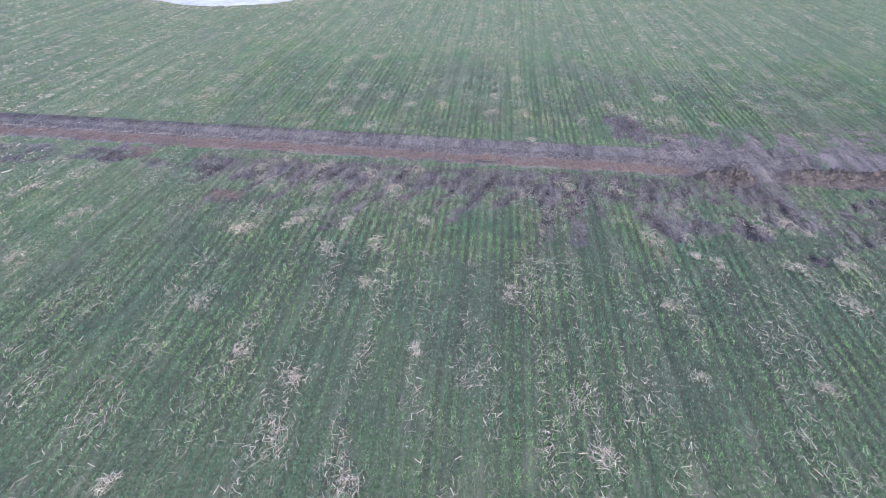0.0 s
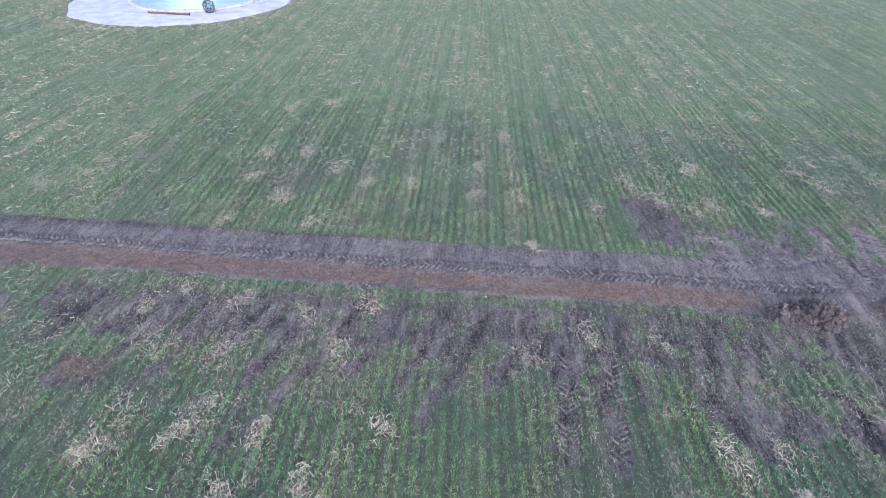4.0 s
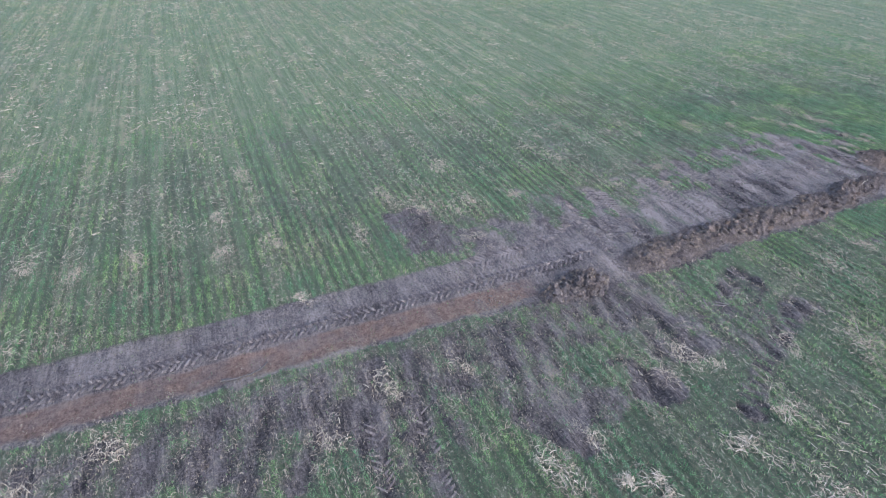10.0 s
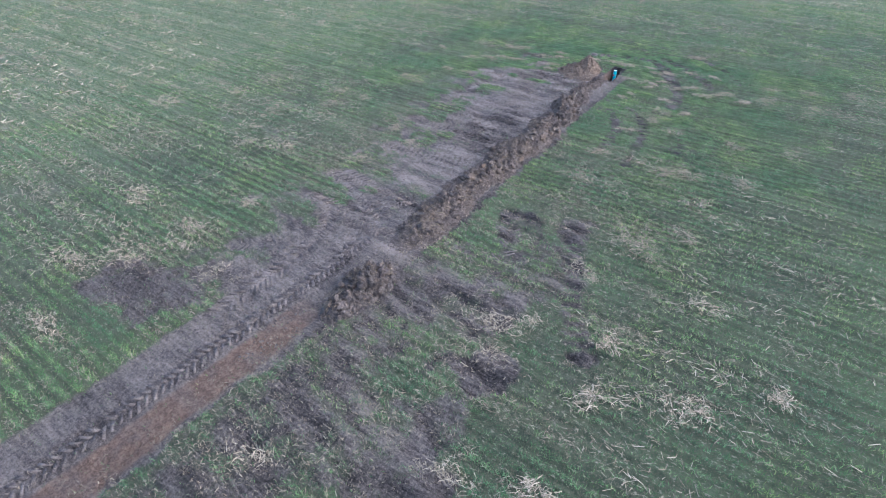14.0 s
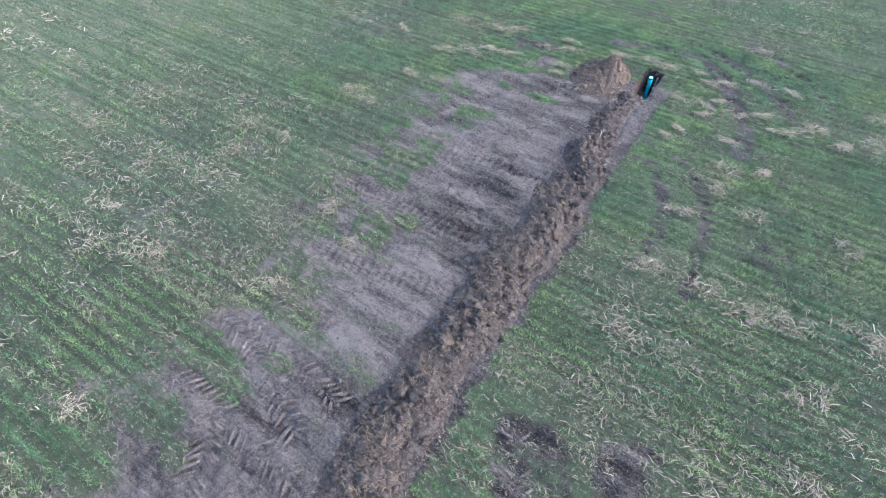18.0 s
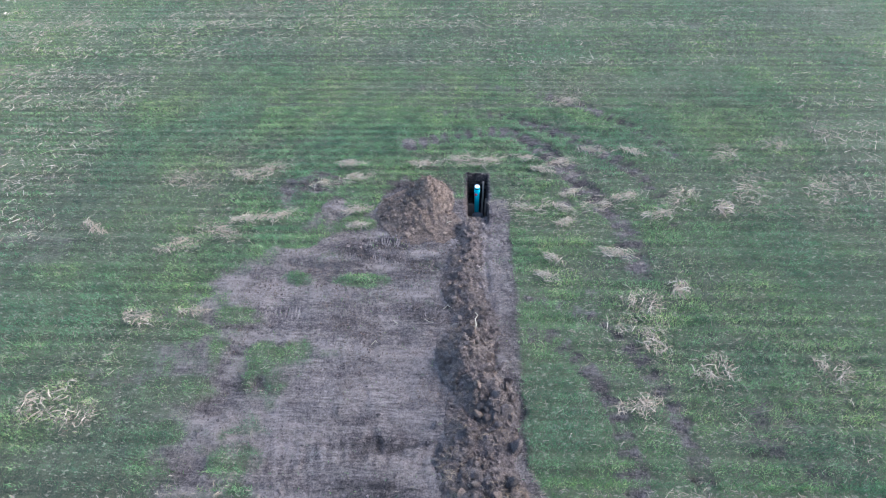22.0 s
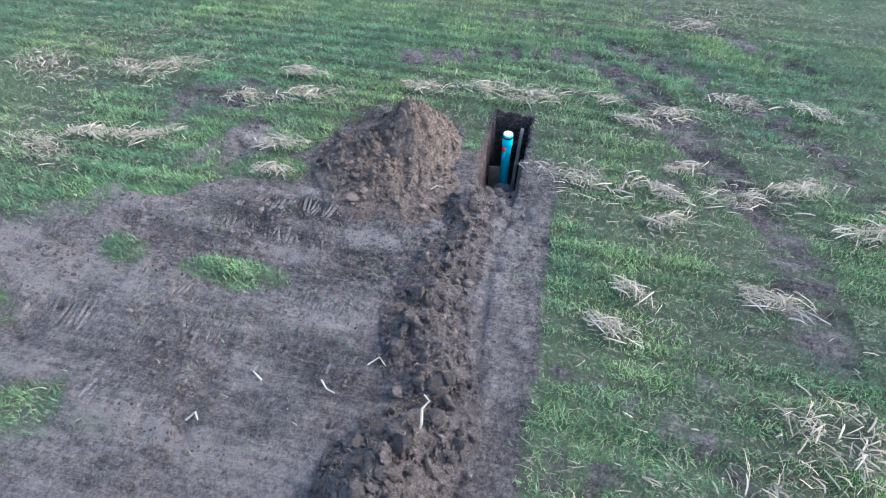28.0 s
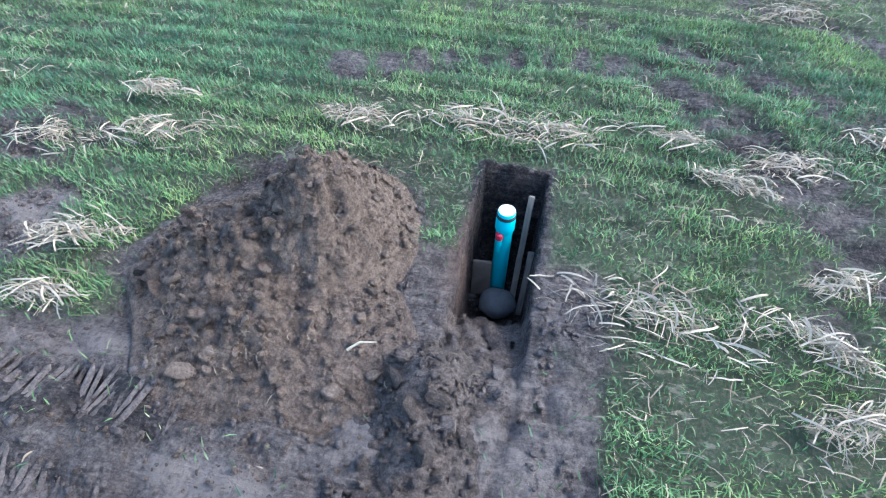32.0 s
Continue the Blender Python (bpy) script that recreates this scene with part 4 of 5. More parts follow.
def build_bin():
    b = thing("grain_bin", (*BIN, 0.08), "round galvanised corrugated steel grain bin on a pale pad", "grain bin")
    part("footing", lathe([(3.42, 0), (3.68, 0), (3.68, 0.1), (3.42, 0.12)], 72), CONCRETE, b, "weathered concrete footing ring")
    prof = [(3.5 + 0.006 * math.sin(2 * math.pi * k / 8), 0.12 + k * 0.0125 * 1.0) for k in range(0, 360, 2)]
    part("wall", lathe(prof, 96), GALV, b, smooth=True)
    top = prof[-1][1]
    part("roof", lathe([(3.65, top - 0.03), (3.65, top + 0.02), (0.35, top + 1.6), (0.35, top + 1.75), (0.0, top + 1.8)], 72), GALV, b)
    for k in range(12):
        a = 2 * math.pi * (k + 0.35) / 12
        part("stiffener", box(0.04, 0.05, top - 0.15, (3.52 * math.cos(a), 3.52 * math.sin(a), top / 2 + 0.08), (0, 0, math.degrees(a)), 0.008), GALV, b)
    return b


def build_fan():
    out = Vector((-20.17 - BIN[0], 21.78 - BIN[1])).normalized()
    at = Vector(BIN) + out * 3.95
    turn = math.degrees(math.atan2(out.y, out.x))
    f = thing("aeration_fan", (at.x, at.y, 0.08), "round dark steel aeration fan standing against the grain bin", "fan", turn=turn)
    f.scale = (0.75, 0.75, 0.75)
    flat = pose(0, 0, 0.45, 0, 90, 0)
    def turned(bm, off=0.0):
        bmesh.ops.transform(bm, matrix=Matrix.Translation((off, 0, 0)) @ flat, verts=bm.verts)
        return bm
    part("housing", turned(lathe([(0.33, -0.25), (0.36, -0.25), (0.36, 0.2), (0.4, 0.24), (0.4, 0.26), (0.34, 0.26), (0.33, 0.2), (0.33, -0.25)], 40)), DARKMETAL, f, smooth=True)
    part("duct", box(0.35, 0.5, 0.4, (-0.35, 0, 0.4), (0, 0, 0), 0.02), GALV, f)
    part("motor", turned(lathe([(0.0, -0.2), (0.13, -0.2), (0.13, 0.12), (0.1, 0.16), (0.0, 0.16)], 24), 0.05), GALV, f, "pale motor hub")
    for r in (0.2, 0.27, 0.335):
        part("guard_ring", turned(lathe([(r - 0.008, 0.255), (r + 0.008, 0.255), (r + 0.008, 0.27), (r - 0.008, 0.27), (r - 0.008, 0.255)], 32)), GALV, f)
    for k in range(6):
        part("blade", box(0.02, 0.1, 0.2, (0.1, 0.2 * math.cos(k * math.pi / 3), 0.45 + 0.2 * math.sin(k * math.pi / 3)), (k * 60 - 90, 25, 0), 0.004), DARKMETAL, f)
    for y in (-0.22, 0.22):
        part("leg", box(0.3, 0.04, 0.16, (0, y, 0.08), (0, 0, 0), 0.006), DARKMETAL, f)


def build_outlet():
    t = thing("outlet_pipe", (-22.1, 21.08, 0.135), "rust-brown steel pipe lying along the foot of the grain bin", "pipe", turn=-4)
    bm = lathe([(0.0, 0), (0.05, 0), (0.05, 2.3), (0.04, 2.3), (0.04, 0.02), (0.0, 0.02)], 20)
    bmesh.ops.transform(bm, matrix=pose(-1.1, 0, 0, 0, 90, 0), verts=bm.verts)
    part("tube", bm, RUST, t)
    bm = lathe([(0.04, 0), (0.075, 0), (0.075, 0.03), (0.04, 0.03), (0.04, 0)], 20)
    bmesh.ops.transform(bm, matrix=pose(1.18, 0, 0, 0, 90, 0), verts=bm.verts)
    part("flange", bm, DARKMETAL, t)


build_outlet()
build_pad()
build_bin()
build_fan()


# ---------------------------------------------------------------- the pipe and what stands in the pit
def build_riser():
    x, y, base, top = 12.56, -0.035, -0.56, 0.05
    p = thing("riser_pipe", (x, y, base), "turquoise plastic riser pipe standing upright in the dug pit", "pipe")
    h = top - base
    part("tube", lathe([(0.041, 0), (0.041, h - 0.12), (0.0, h - 0.12)], 40), PIPE, p, smooth=False)
    part("socket", lathe([(0.041, h - 0.13), (0.0475, h - 0.115), (0.0475, h - 0.06), (0.043, h - 0.045), (0.043, h - 0.02), (0.0435, h - 0.01), (0.041, h), (0.037, h), (0.036, h - 0.1)], 40), PIPE, p, "flared turquoise pipe socket", True)
    part("gasket", lathe([(0.0465, h - 0.036), (0.0465, h - 0.018), (0.042, h - 0.016), (0.042, h - 0.038), (0.0465, h - 0.036)], 40), RUBBER, p, "black rubber sealing ring")
    part("liner", lathe([(0.0405, h + 0.001), (0.0385, h + 0.003), (0.0, h + 0.002)], 40), PIPE_IN, p, "white inner face of the pipe mouth")
    a = radians(155)
    bx, by = 0.044 * math.cos(a), 0.044 * math.sin(a)
    z = h - 0.24
    bm = lathe([(0.016, z), (0.016, z + 0.1), (0.0, z + 0.1)], 20)
    bmesh.ops.translate(bm, verts=bm.verts, vec=(bx, by, 0))
    tee = part("branch", bm, PIPE, p)
    bm = lathe([(0.019, z + 0.085), (0.019, z + 0.115), (0.014, z + 0.122), (0.0, z + 0.122)], 20)
    bmesh.ops.translate(bm, verts=bm.verts, vec=(bx, by, 0))
    part("cap", bm, RED, tee, "small red plastic cap")


def plank(name, a, b, width, thick, mat, label):
    a, b = Vector(a), Vector(b)
    ob_mesh = box((b - a).length, width, thick, (0, 0, 0), (0, 0, 0), 0.003)
    bmesh.ops.subdivide_edges(ob_mesh, edges=[e for e in ob_mesh.edges if e.calc_length() > 0.2], cuts=6)
    for v in ob_mesh.verts:
        v.co.y += 0.004 * noise.noise((v.co.x * 9, 0, 1))
    me = bpy.data.meshes.new(name)
    ob_mesh.to_mesh(me)
    ob_mesh.free()
    me.materials.append(mat)
    ob = new(name, me)
    ob.matrix_world = Matrix.Translation((a + b) / 2) @ (b - a).to_track_quat("X", "Z").to_matrix().to_4x4()
    return tagged(ob, label, "plank")


build_riser()
plank("plank", (12.47, -0.125, -0.54), (12.76, -0.14, -0.02), 0.03, 0.045, TIMBER, "weathered timber lath leaning along the pit wall")
plank("plank", (12.4, -0.172, -0.53), (12.55, -0.182, -0.2), 0.03, 0.025, TIMBER, "short dark timber lath against the pit wall")
board_me = box(0.02, 0.1, 0.24)
board = bpy.data.meshes.new("board")
board_me.to_mesh(board)
board_me.free()
board.materials.append(BOARD)
board_ob = tagged(new("board", board), "small brown board propped beside the pipe", "board")
board_ob.matrix_world = pose(12.52, 0.052, -0.43, 0, 8, 4)


def build_sandbag():
    bm = bmesh.new()
    bmesh.ops.create_icosphere(bm, subdivisions=3, radius=1)
    for v in bm.verts:
        v.co *= 1 + 0.12 * noise.noise(v.co * 2.3) + 0.04 * noise.noise(v.co * 7)
        v.co = Vector((v.co.x * 0.085, v.co.y * 0.1, v.co.z * 0.055))
    me = bpy.data.meshes.new("sandbag")
    bm.to_mesh(me)
    bm.free()
    me.polygons.foreach_set("use_smooth", np.ones(len(me.polygons), bool))
    me.materials.append(BAG)
    ob = new("sandbag", me)
    ob.matrix_world = pose(12.42, -0.055, -0.49, 5, -12, 20)
    tagged(ob, "grey dirty sack slumped at the foot of the pipe", "sandbag")


build_sandbag()


def twig(name, pts, radius, mat, label, category):
    bm = bmesh.new()
    last = None
    for k, p in enumerate(pts):
        p = Vector(p)
        r = radius * (1 - 0.6 * k / (len(pts) - 1))
        q = Vector(pts[min(k + 1, len(pts) - 1)]) - Vector(pts[max(k - 1, 0)])
        turn = q.to_track_quat("Z", "Y").to_matrix()
        ring = [bm.verts.new(p + turn @ Vector((r * math.cos(a * math.pi / 3), r * math.sin(a * math.pi / 3), 0))) for a in range(6)]
        if last:
            for a in range(6):
                bm.faces.new((last[a], last[(a + 1) % 6], ring[(a + 1) % 6], ring[a]))
        else:
            bm.faces.new(ring[::-1])
        last = ring
    bm.faces.new(last)
    me = bpy.data.meshes.new(name)
    bm.to_mesh(me)
    bm.free()
    me.materials.append(mat)
    return tagged(new(name, me), label, category)


PALE = plain_material("pale_husk", (0.4, 0.33, 0.23), 0.7, 0, (0.3, 0.24, 0.16), 20, bump=0.1)
twig("branch", [(-6.05, -0.02, 0.03), (-5.85, -0.08, 0.035), (-5.6, -0.07, 0.03), (-5.42, -0.03, 0.04), (-5.3, 0.1, 0.03)], 0.022, BARK, "dark bare branch lying on the orange trench fill", "branch")
twig("branch", [(-12.0, 0.0, 0.03), (-11.6, -0.06, 0.04), (-11.2, -0.07, 0.03)], 0.015, BARK, "thin dark stick lying along the trench edge", "branch")
twig("stalk", [(9.74, 0.04, 0.12), (9.78, 0.02, 0.19), (9.84, 0.03, 0.24), (9.88, 0.0, 0.26), (9.89, 0.03, 0.3)], 0.01, PALE, "bleached curved stalk sticking up from the spoil", "stalk")
twig("stalk", [(9.72, 0.84, 0.02), (9.76, 0.79, 0.04), (9.7, 0.74, 0.03), (9.68, 0.7, 0.045)], 0.008, PALE, "pale torn husk curled on bare soil", "stalk")
twig("stalk", [(9.58, 1.32, 0.02), (9.62, 1.27, 0.06), (9.56, 1.22, 0.03)], 0.008, PALE, "pale torn husk curled on bare soil", "stalk")
twig("stalk", [(10.12, 0.44, 0.05), (10.17, 0.38, 0.08), (10.13, 0.33, 0.06)], 0.006, PALE, "thin pale stalk lying on crumbled soil", "stalk")
twig("root", [(11.66, 0.44, 0.09), (11.69, 0.4, 0.11), (11.71, 0.34, 0.1)], 0.006, PALE, "short bleached stem stub on crumbled soil", "root")
twig("stalk", [(9.9, 1.02, 0.02), (9.93, 1.08, 0.05), (9.97, 1.06, 0.06)], 0.007, PALE, "pale broken stalk stub on bare soil", "stalk")
twig("stalk", [(9.98, 0.68, 0.02), (9.92, 0.62, 0.05), (9.9, 0.56, 0.06)], 0.007, PALE, "pale broken stalk stub on bare soil", "stalk")


# ---------------------------------------------------------------- straw
def ribbons(p, heading, length, width, arch, bend, roll, segs=3):
    """Bent straw ribbons: verts (n, 2 * (segs + 1), 3) and quads."""
    n = len(p)
    t = np.linspace(0, 1, segs + 1)[None]
    kink = rng.normal(0, 0.6, n)[:, None] * (rng.random(n) < 0.3)[:, None]
    a = heading[:, None] + bend[:, None] * (t - 0.5) + kink * (t > rng.uniform(0.3, 0.7, n)[:, None])
    stepx, stepy = np.cos(a) * length[:, None] / segs, np.sin(a) * length[:, None] / segs
    x = p[:, 0:1] + np.cumsum(stepx, 1) - stepx.sum(1, keepdims=True) / 2
    y = p[:, 1:2] + np.cumsum(stepy, 1) - stepy.sum(1, keepdims=True) / 2
    z = p[:, 2:3] + 0.008 + arch[:, None] * 4 * t * (1 - t) + 0 * x
    w = width[:, None] * (1 - 0.5 * np.abs(t - 0.4)) / 2
    sx, sy, sz = -np.sin(a) * np.cos(roll)[:, None], np.cos(a) * np.cos(roll)[:, None], np.sin(roll)[:, None] + 0 * a
    one = np.stack([x + sx * w, y + sy * w, z + sz * w], -1)
    two = np.stack([x - sx * w, y - sy * w, z - sz * w], -1)
    V = np.stack([one, two], 2).reshape(n, -1, 3)
    q = np.array([[2 * k, 2 * k + 1, 2 * k + 3, 2 * k + 2] for k in range(segs)])
    F = q[None] + (np.arange(n) * 2 * (segs + 1))[:, None, None]
    return V.reshape(-1, 3), F.reshape(-1, 4)


def straw_mesh(size, seed, mat):
    g = np.random.default_rng(seed)
    n = int(50 + 240 * size)
    knots = np.stack([g.normal(0, size * 0.36, 6), g.normal(0, size * 0.16, 6)], -1)
    p = knots[g.integers(6, size=n)] + g.normal(0, size * 0.15, (n, 2))
    r = np.hypot(p[:, 0], p[:, 1])
    p = np.concatenate([p, (g.uniform(0.0, 0.05, n) * np.clip(1 - r / size, 0, 1))[:, None]], 1)
    V, F = ribbons(p, g.normal(0, 0.9, n), g.uniform(0.03, 0.14, n) * (0.85 + 0.15 * size), 0.0025 + 0.008 * g.random(n) ** 2, g.uniform(0, 0.024, n), g.normal(0, 0.25, n), g.uniform(-0.9, 0.9, n), 3)
    return mesh_np("tangle", V, F, mat)


CLASSES = (0.25, 0.45, 0.65, 0.95)
CLUMPS = [[straw_mesh(s, 100 + 10 * i + k, STRAW_FAR) for k in range(5)] for i, s in enumerate(CLASSES)]
CLUMPS_NEAR = [[straw_mesh(s, 200 + 10 * i + k, STRAW) for k in range(5)] for i, s in enumerate(CLASSES)]
STALKS = []
for k in range(30):
    V, F = ribbons(np.zeros((1, 3)), np.zeros(1), rng.uniform(0.04, 0.18, 1), 0.002 + 0.01 * rng.random(1) ** 2.4, rng.uniform(0, 0.025, 1), rng.normal(0, 0.55, 1), rng.uniform(-0.9, 0.9, 1), 5)
    STALKS.append(mesh_np("stalk", V, F, HUSK))
WORDS = ("small tuft of bleached corn straw on the wheat", "tangled clump of pale corn straw on the wheat", "broad clump of pale dry corn stalks on the wheat", "large flattened heap of dry corn stalks on the wheat")


def straw_clumps(places):
    for x, y, s in places:
        i = min(range(4), key=lambda k: abs(CLASSES[k] - s))
        z, b = at_ground(np.array([x]), np.array([y]))
        if b[0] > 0.8 and 6.5 < x < 11.5:
            continue
        word = WORDS[i].replace("on the wheat", "on bare soil") if b[0] > 0.6 else WORDS[i]
        at = (x, y, float(z[0]) + 0.012 + 0.025 * (1 - float(b[0])))
        if x > 10.6 and -3.2 < y < 4.0:
            ob = thing("straw_clump", at, word, "straw clump", "straw clumps in the field", rng.uniform(60, 120))
            q = tagged(new("tangle", CLUMPS_NEAR[i][int(rng.integers(5))]), kind="stuff")
            q.parent = ob
            q.matrix_local = Matrix.Diagonal((0.85 * s / CLASSES[i], 0.6 * s / CLASSES[i], 0.9, 1))
            for _ in range(int(36 + 165 * s)):
                q = new("stalk", STALKS[int(rng.integers(30))])
                q.parent = ob
                rr, aa = s * 0.95 * rng.random() ** 1.1, rng.uniform(0, 2 * math.pi)
                k = rng.uniform(0.6, 1.15)
                q.matrix_local = pose(rr * math.cos(aa) + 0.12 * s * math.sin(5 * rr / s), rr * 0.42 * math.sin(aa), rng.uniform(0, 0.05) * (1 - rr / s), rng.normal(0, 12), rng.normal(0, 6), rng.normal(0, 42) + 180 * rng.integers(2)) @ Matrix.Diagonal((k, k, k, 1))
            continue
        k = s / CLASSES[i]
        ob = thing("straw_clump", at, word, "straw clump", "straw clumps in the field", rng.uniform(50, 130))
        q = tagged(new("tangle", (CLUMPS_NEAR if x > 4 else CLUMPS)[i][int(rng.integers(5))]), kind="stuff")
        q.parent = ob
        q.matrix_local = Matrix.Diagonal((k, k, min(k, 1.1), 1))
        for _ in range(int(5 + 9 * s)):
            q = new("stalk", STALKS[int(rng.integers(30))])
            q.parent = ob
            q.matrix_local = pose(rng.normal(0, s * 0.22), rng.normal(0, s * 0.15), rng.uniform(0, 0.04), rng.normal(0, 8), rng.normal(0, 6), rng.uniform(0, 360))


straw_clumps([(-17.26, -2.78, 0.73), (-16.8, 3.1, 0.89), (-16.56, -1.76, 0.92), (-16, 3.84, 0.93), (-15.94, 6.12, 0.87), (-15.93, 4.59, 1.01), (-15.38, -5.58, 0.72), (-15.34, -3.97, 0.8), (-11.98, 8.92, 0.73), (-11.87, -1.02, 0.6), (-11.63, 5.33, 1.07), (-11.56, 4.15, 0.57), (-11.53, 2.01, 0.63), (-11.32, -0.46, 0.63), (-11.24, -2.08, 0.82), (-11.2, -4.1, 0.51), (-11.1, -3.59, 0.94), (-10.88, -6.58, 0.65), (-10.68, 9.6, 0.76), (-10.56, 5.58, 0.78), (-10.51, 3.15, 0.68), (-10.38, -10.34, 0.3), (-10.14, -0.68, 0.62), (-10.11, -3.78, 0.46), (-10.11, -2.14, 0.82), (-9.85, -3.3, 0.9), (-9.58, -7.83, 0.48), (-9.47, 4.7, 0.74), (-9.42, 2.12, 0.76), (-9.09, -4.57, 0.63)])
straw_clumps([(-8.87, -3.64, 0.47), (-8.85, -0.96, 0.61), (-8.56, 4.02, 0.57), (-8.49, -8.28, 0.46), (-8.45, -9.31, 0.58), (-8.11, -1.75, 0.76), (-8.01, -4.41, 0.48), (-7.89, -5.72, 0.45), (-7.68, -0.65, 0.63), (-7.44, 4.26, 0.59), (-7.27, -9.96, 0.69), (-7.01, -3.43, 0.49), (-6.62, -7.44, 0.29), (-5.77, 3.61, 0.57), (-5.66, 5.14, 0.46), (-5.03, -5.78, 0.55), (-4.92, 7.32, 0.69), (-4.77, -1.91, 0.48), (-4.58, 3.62, 0.56), (-4.38, 1.51, 0.33), (-4.08, -8.38, 0.43), (-3.68, -9.23, 0.48), (-3.58, -1.3, 0.61), (-2.74, 3.3, 0.61), (-2.3, -1.29, 0.46), (-2.1, -5.8, 0.43), (-1.97, -7.59, 0.37), (-1.92, -3.62, 0.67), (-1.65, 4.63, 0.58), (-1.14, -3.33, 0.57)])
straw_clumps([(-1.13, -4.14, 0.32), (-1.1, 3.74, 1.03), (-0.7, -4.38, 0.31), (-0.38, 1.97, 0.43), (-0.3, 3.29, 0.47), (-0.06, -7.62, 0.36), (0.18, 3.4, 0.89), (0.23, 5.56, 0.67), (0.78, -2.77, 0.95), (0.83, -4.34, 0.54), (1.31, 3.39, 0.44), (1.32, -2.46, 0.77), (1.4, -5.4, 0.66), (1.55, -2.91, 0.51), (1.88, -4.13, 0.51), (2.26, -6.36, 0.44), (3.08, 5.49, 0.44), (3.17, -3.26, 0.57), (3.42, -5.2, 0.61), (3.54, 4.73, 0.59), (3.54, 9.56, 0.76), (3.75, 6.21, 0.56), (4, 2.8, 0.42), (4.38, -4.05, 1.06), (4.52, -3.31, 1.11), (4.8, 6.43, 0.88), (5.07, 8.53, 0.58), (5.1, -4.39, 0.47), (5.27, 2.26, 0.45), (5.83, 3.06, 0.68)])
straw_clumps([(5.83, 5.44, 0.9), (6.19, -2.4, 1.2), (6.3, -4.04, 0.52), (6.5, 8.36, 0.94), (6.68, 5.86, 0.77), (6.75, 5.13, 0.38), (7.01, 1.79, 0.5), (7.3, -3.22, 0.73), (7.38, -3.64, 0.46), (7.4, -1.78, 0.44), (7.42, -2.48, 0.42), (7.7, -4.77, 0.65), (8.36, 2.54, 0.26), (8.53, 4.61, 0.39), (8.65, 5.13, 0.52), (8.66, 1.95, 0.22), (8.82, -1.92, 0.31), (9.18, -0.43, 0.26), (9.26, -2.74, 0.45), (9.36, -4.13, 0.4), (9.5, -5.5, 0.8), (9.74, -2.2, 0.63), (9.74, -0.91, 0.24), (9.89, 4.35, 0.28), (10.05, 3.72, 0.23), (10.17, 1.52, 0.26), (10.29, -2.07, 0.49), (10.5, -2.75, 0.3), (10.72, -0.97, 0.2), (10.81, 2.55, 0.35)])
straw_clumps([(11.03, -1.09, 0.18), (11.17, -2.01, 0.3), (11.24, 4.26, 0.46), (11.5, 3.75, 0.59), (11.55, 5.74, 0.28), (11.68, 1.78, 0.21), (11.78, -1.38, 0.24), (11.79, 3.48, 0.34), (11.84, 2.98, 0.34), (11.97, -2.82, 0.41), (12, 1.82, 0.31), (12.08, -3.83, 0.35), (12.1, -1.35, 0.22), (12.1, -0.75, 0.68), (12.22, -1.98, 0.55), (12.33, -5.6, 1.14), (12.36, -2.42, 0.33), (12.39, -4.5, 1.06), (12.45, -1.52, 0.24), (12.46, -3.3, 0.49), (12.63, 2.44, 0.37), (12.65, 4.76, 0.75), (12.78, 1.89, 0.4), (12.78, 3.75, 0.5), (12.99, 3.42, 0.45), (13.02, -1.13, 0.28), (13.11, 2.09, 0.3), (13.13, 0.84, 0.32), (13.24, -0.27, 0.5), (13.25, 0.27, 0.45)])
straw_clumps([(13.26, -1.45, 0.45), (13.3, -0.91, 0.18), (13.41, -4.16, 0.47), (13.49, -2.71, 0.31), (13.55, -2.02, 0.36), (13.75, -5.18, 0.59), (13.82, -6.46, 0.88), (15.15, -1.82, 0.74)])


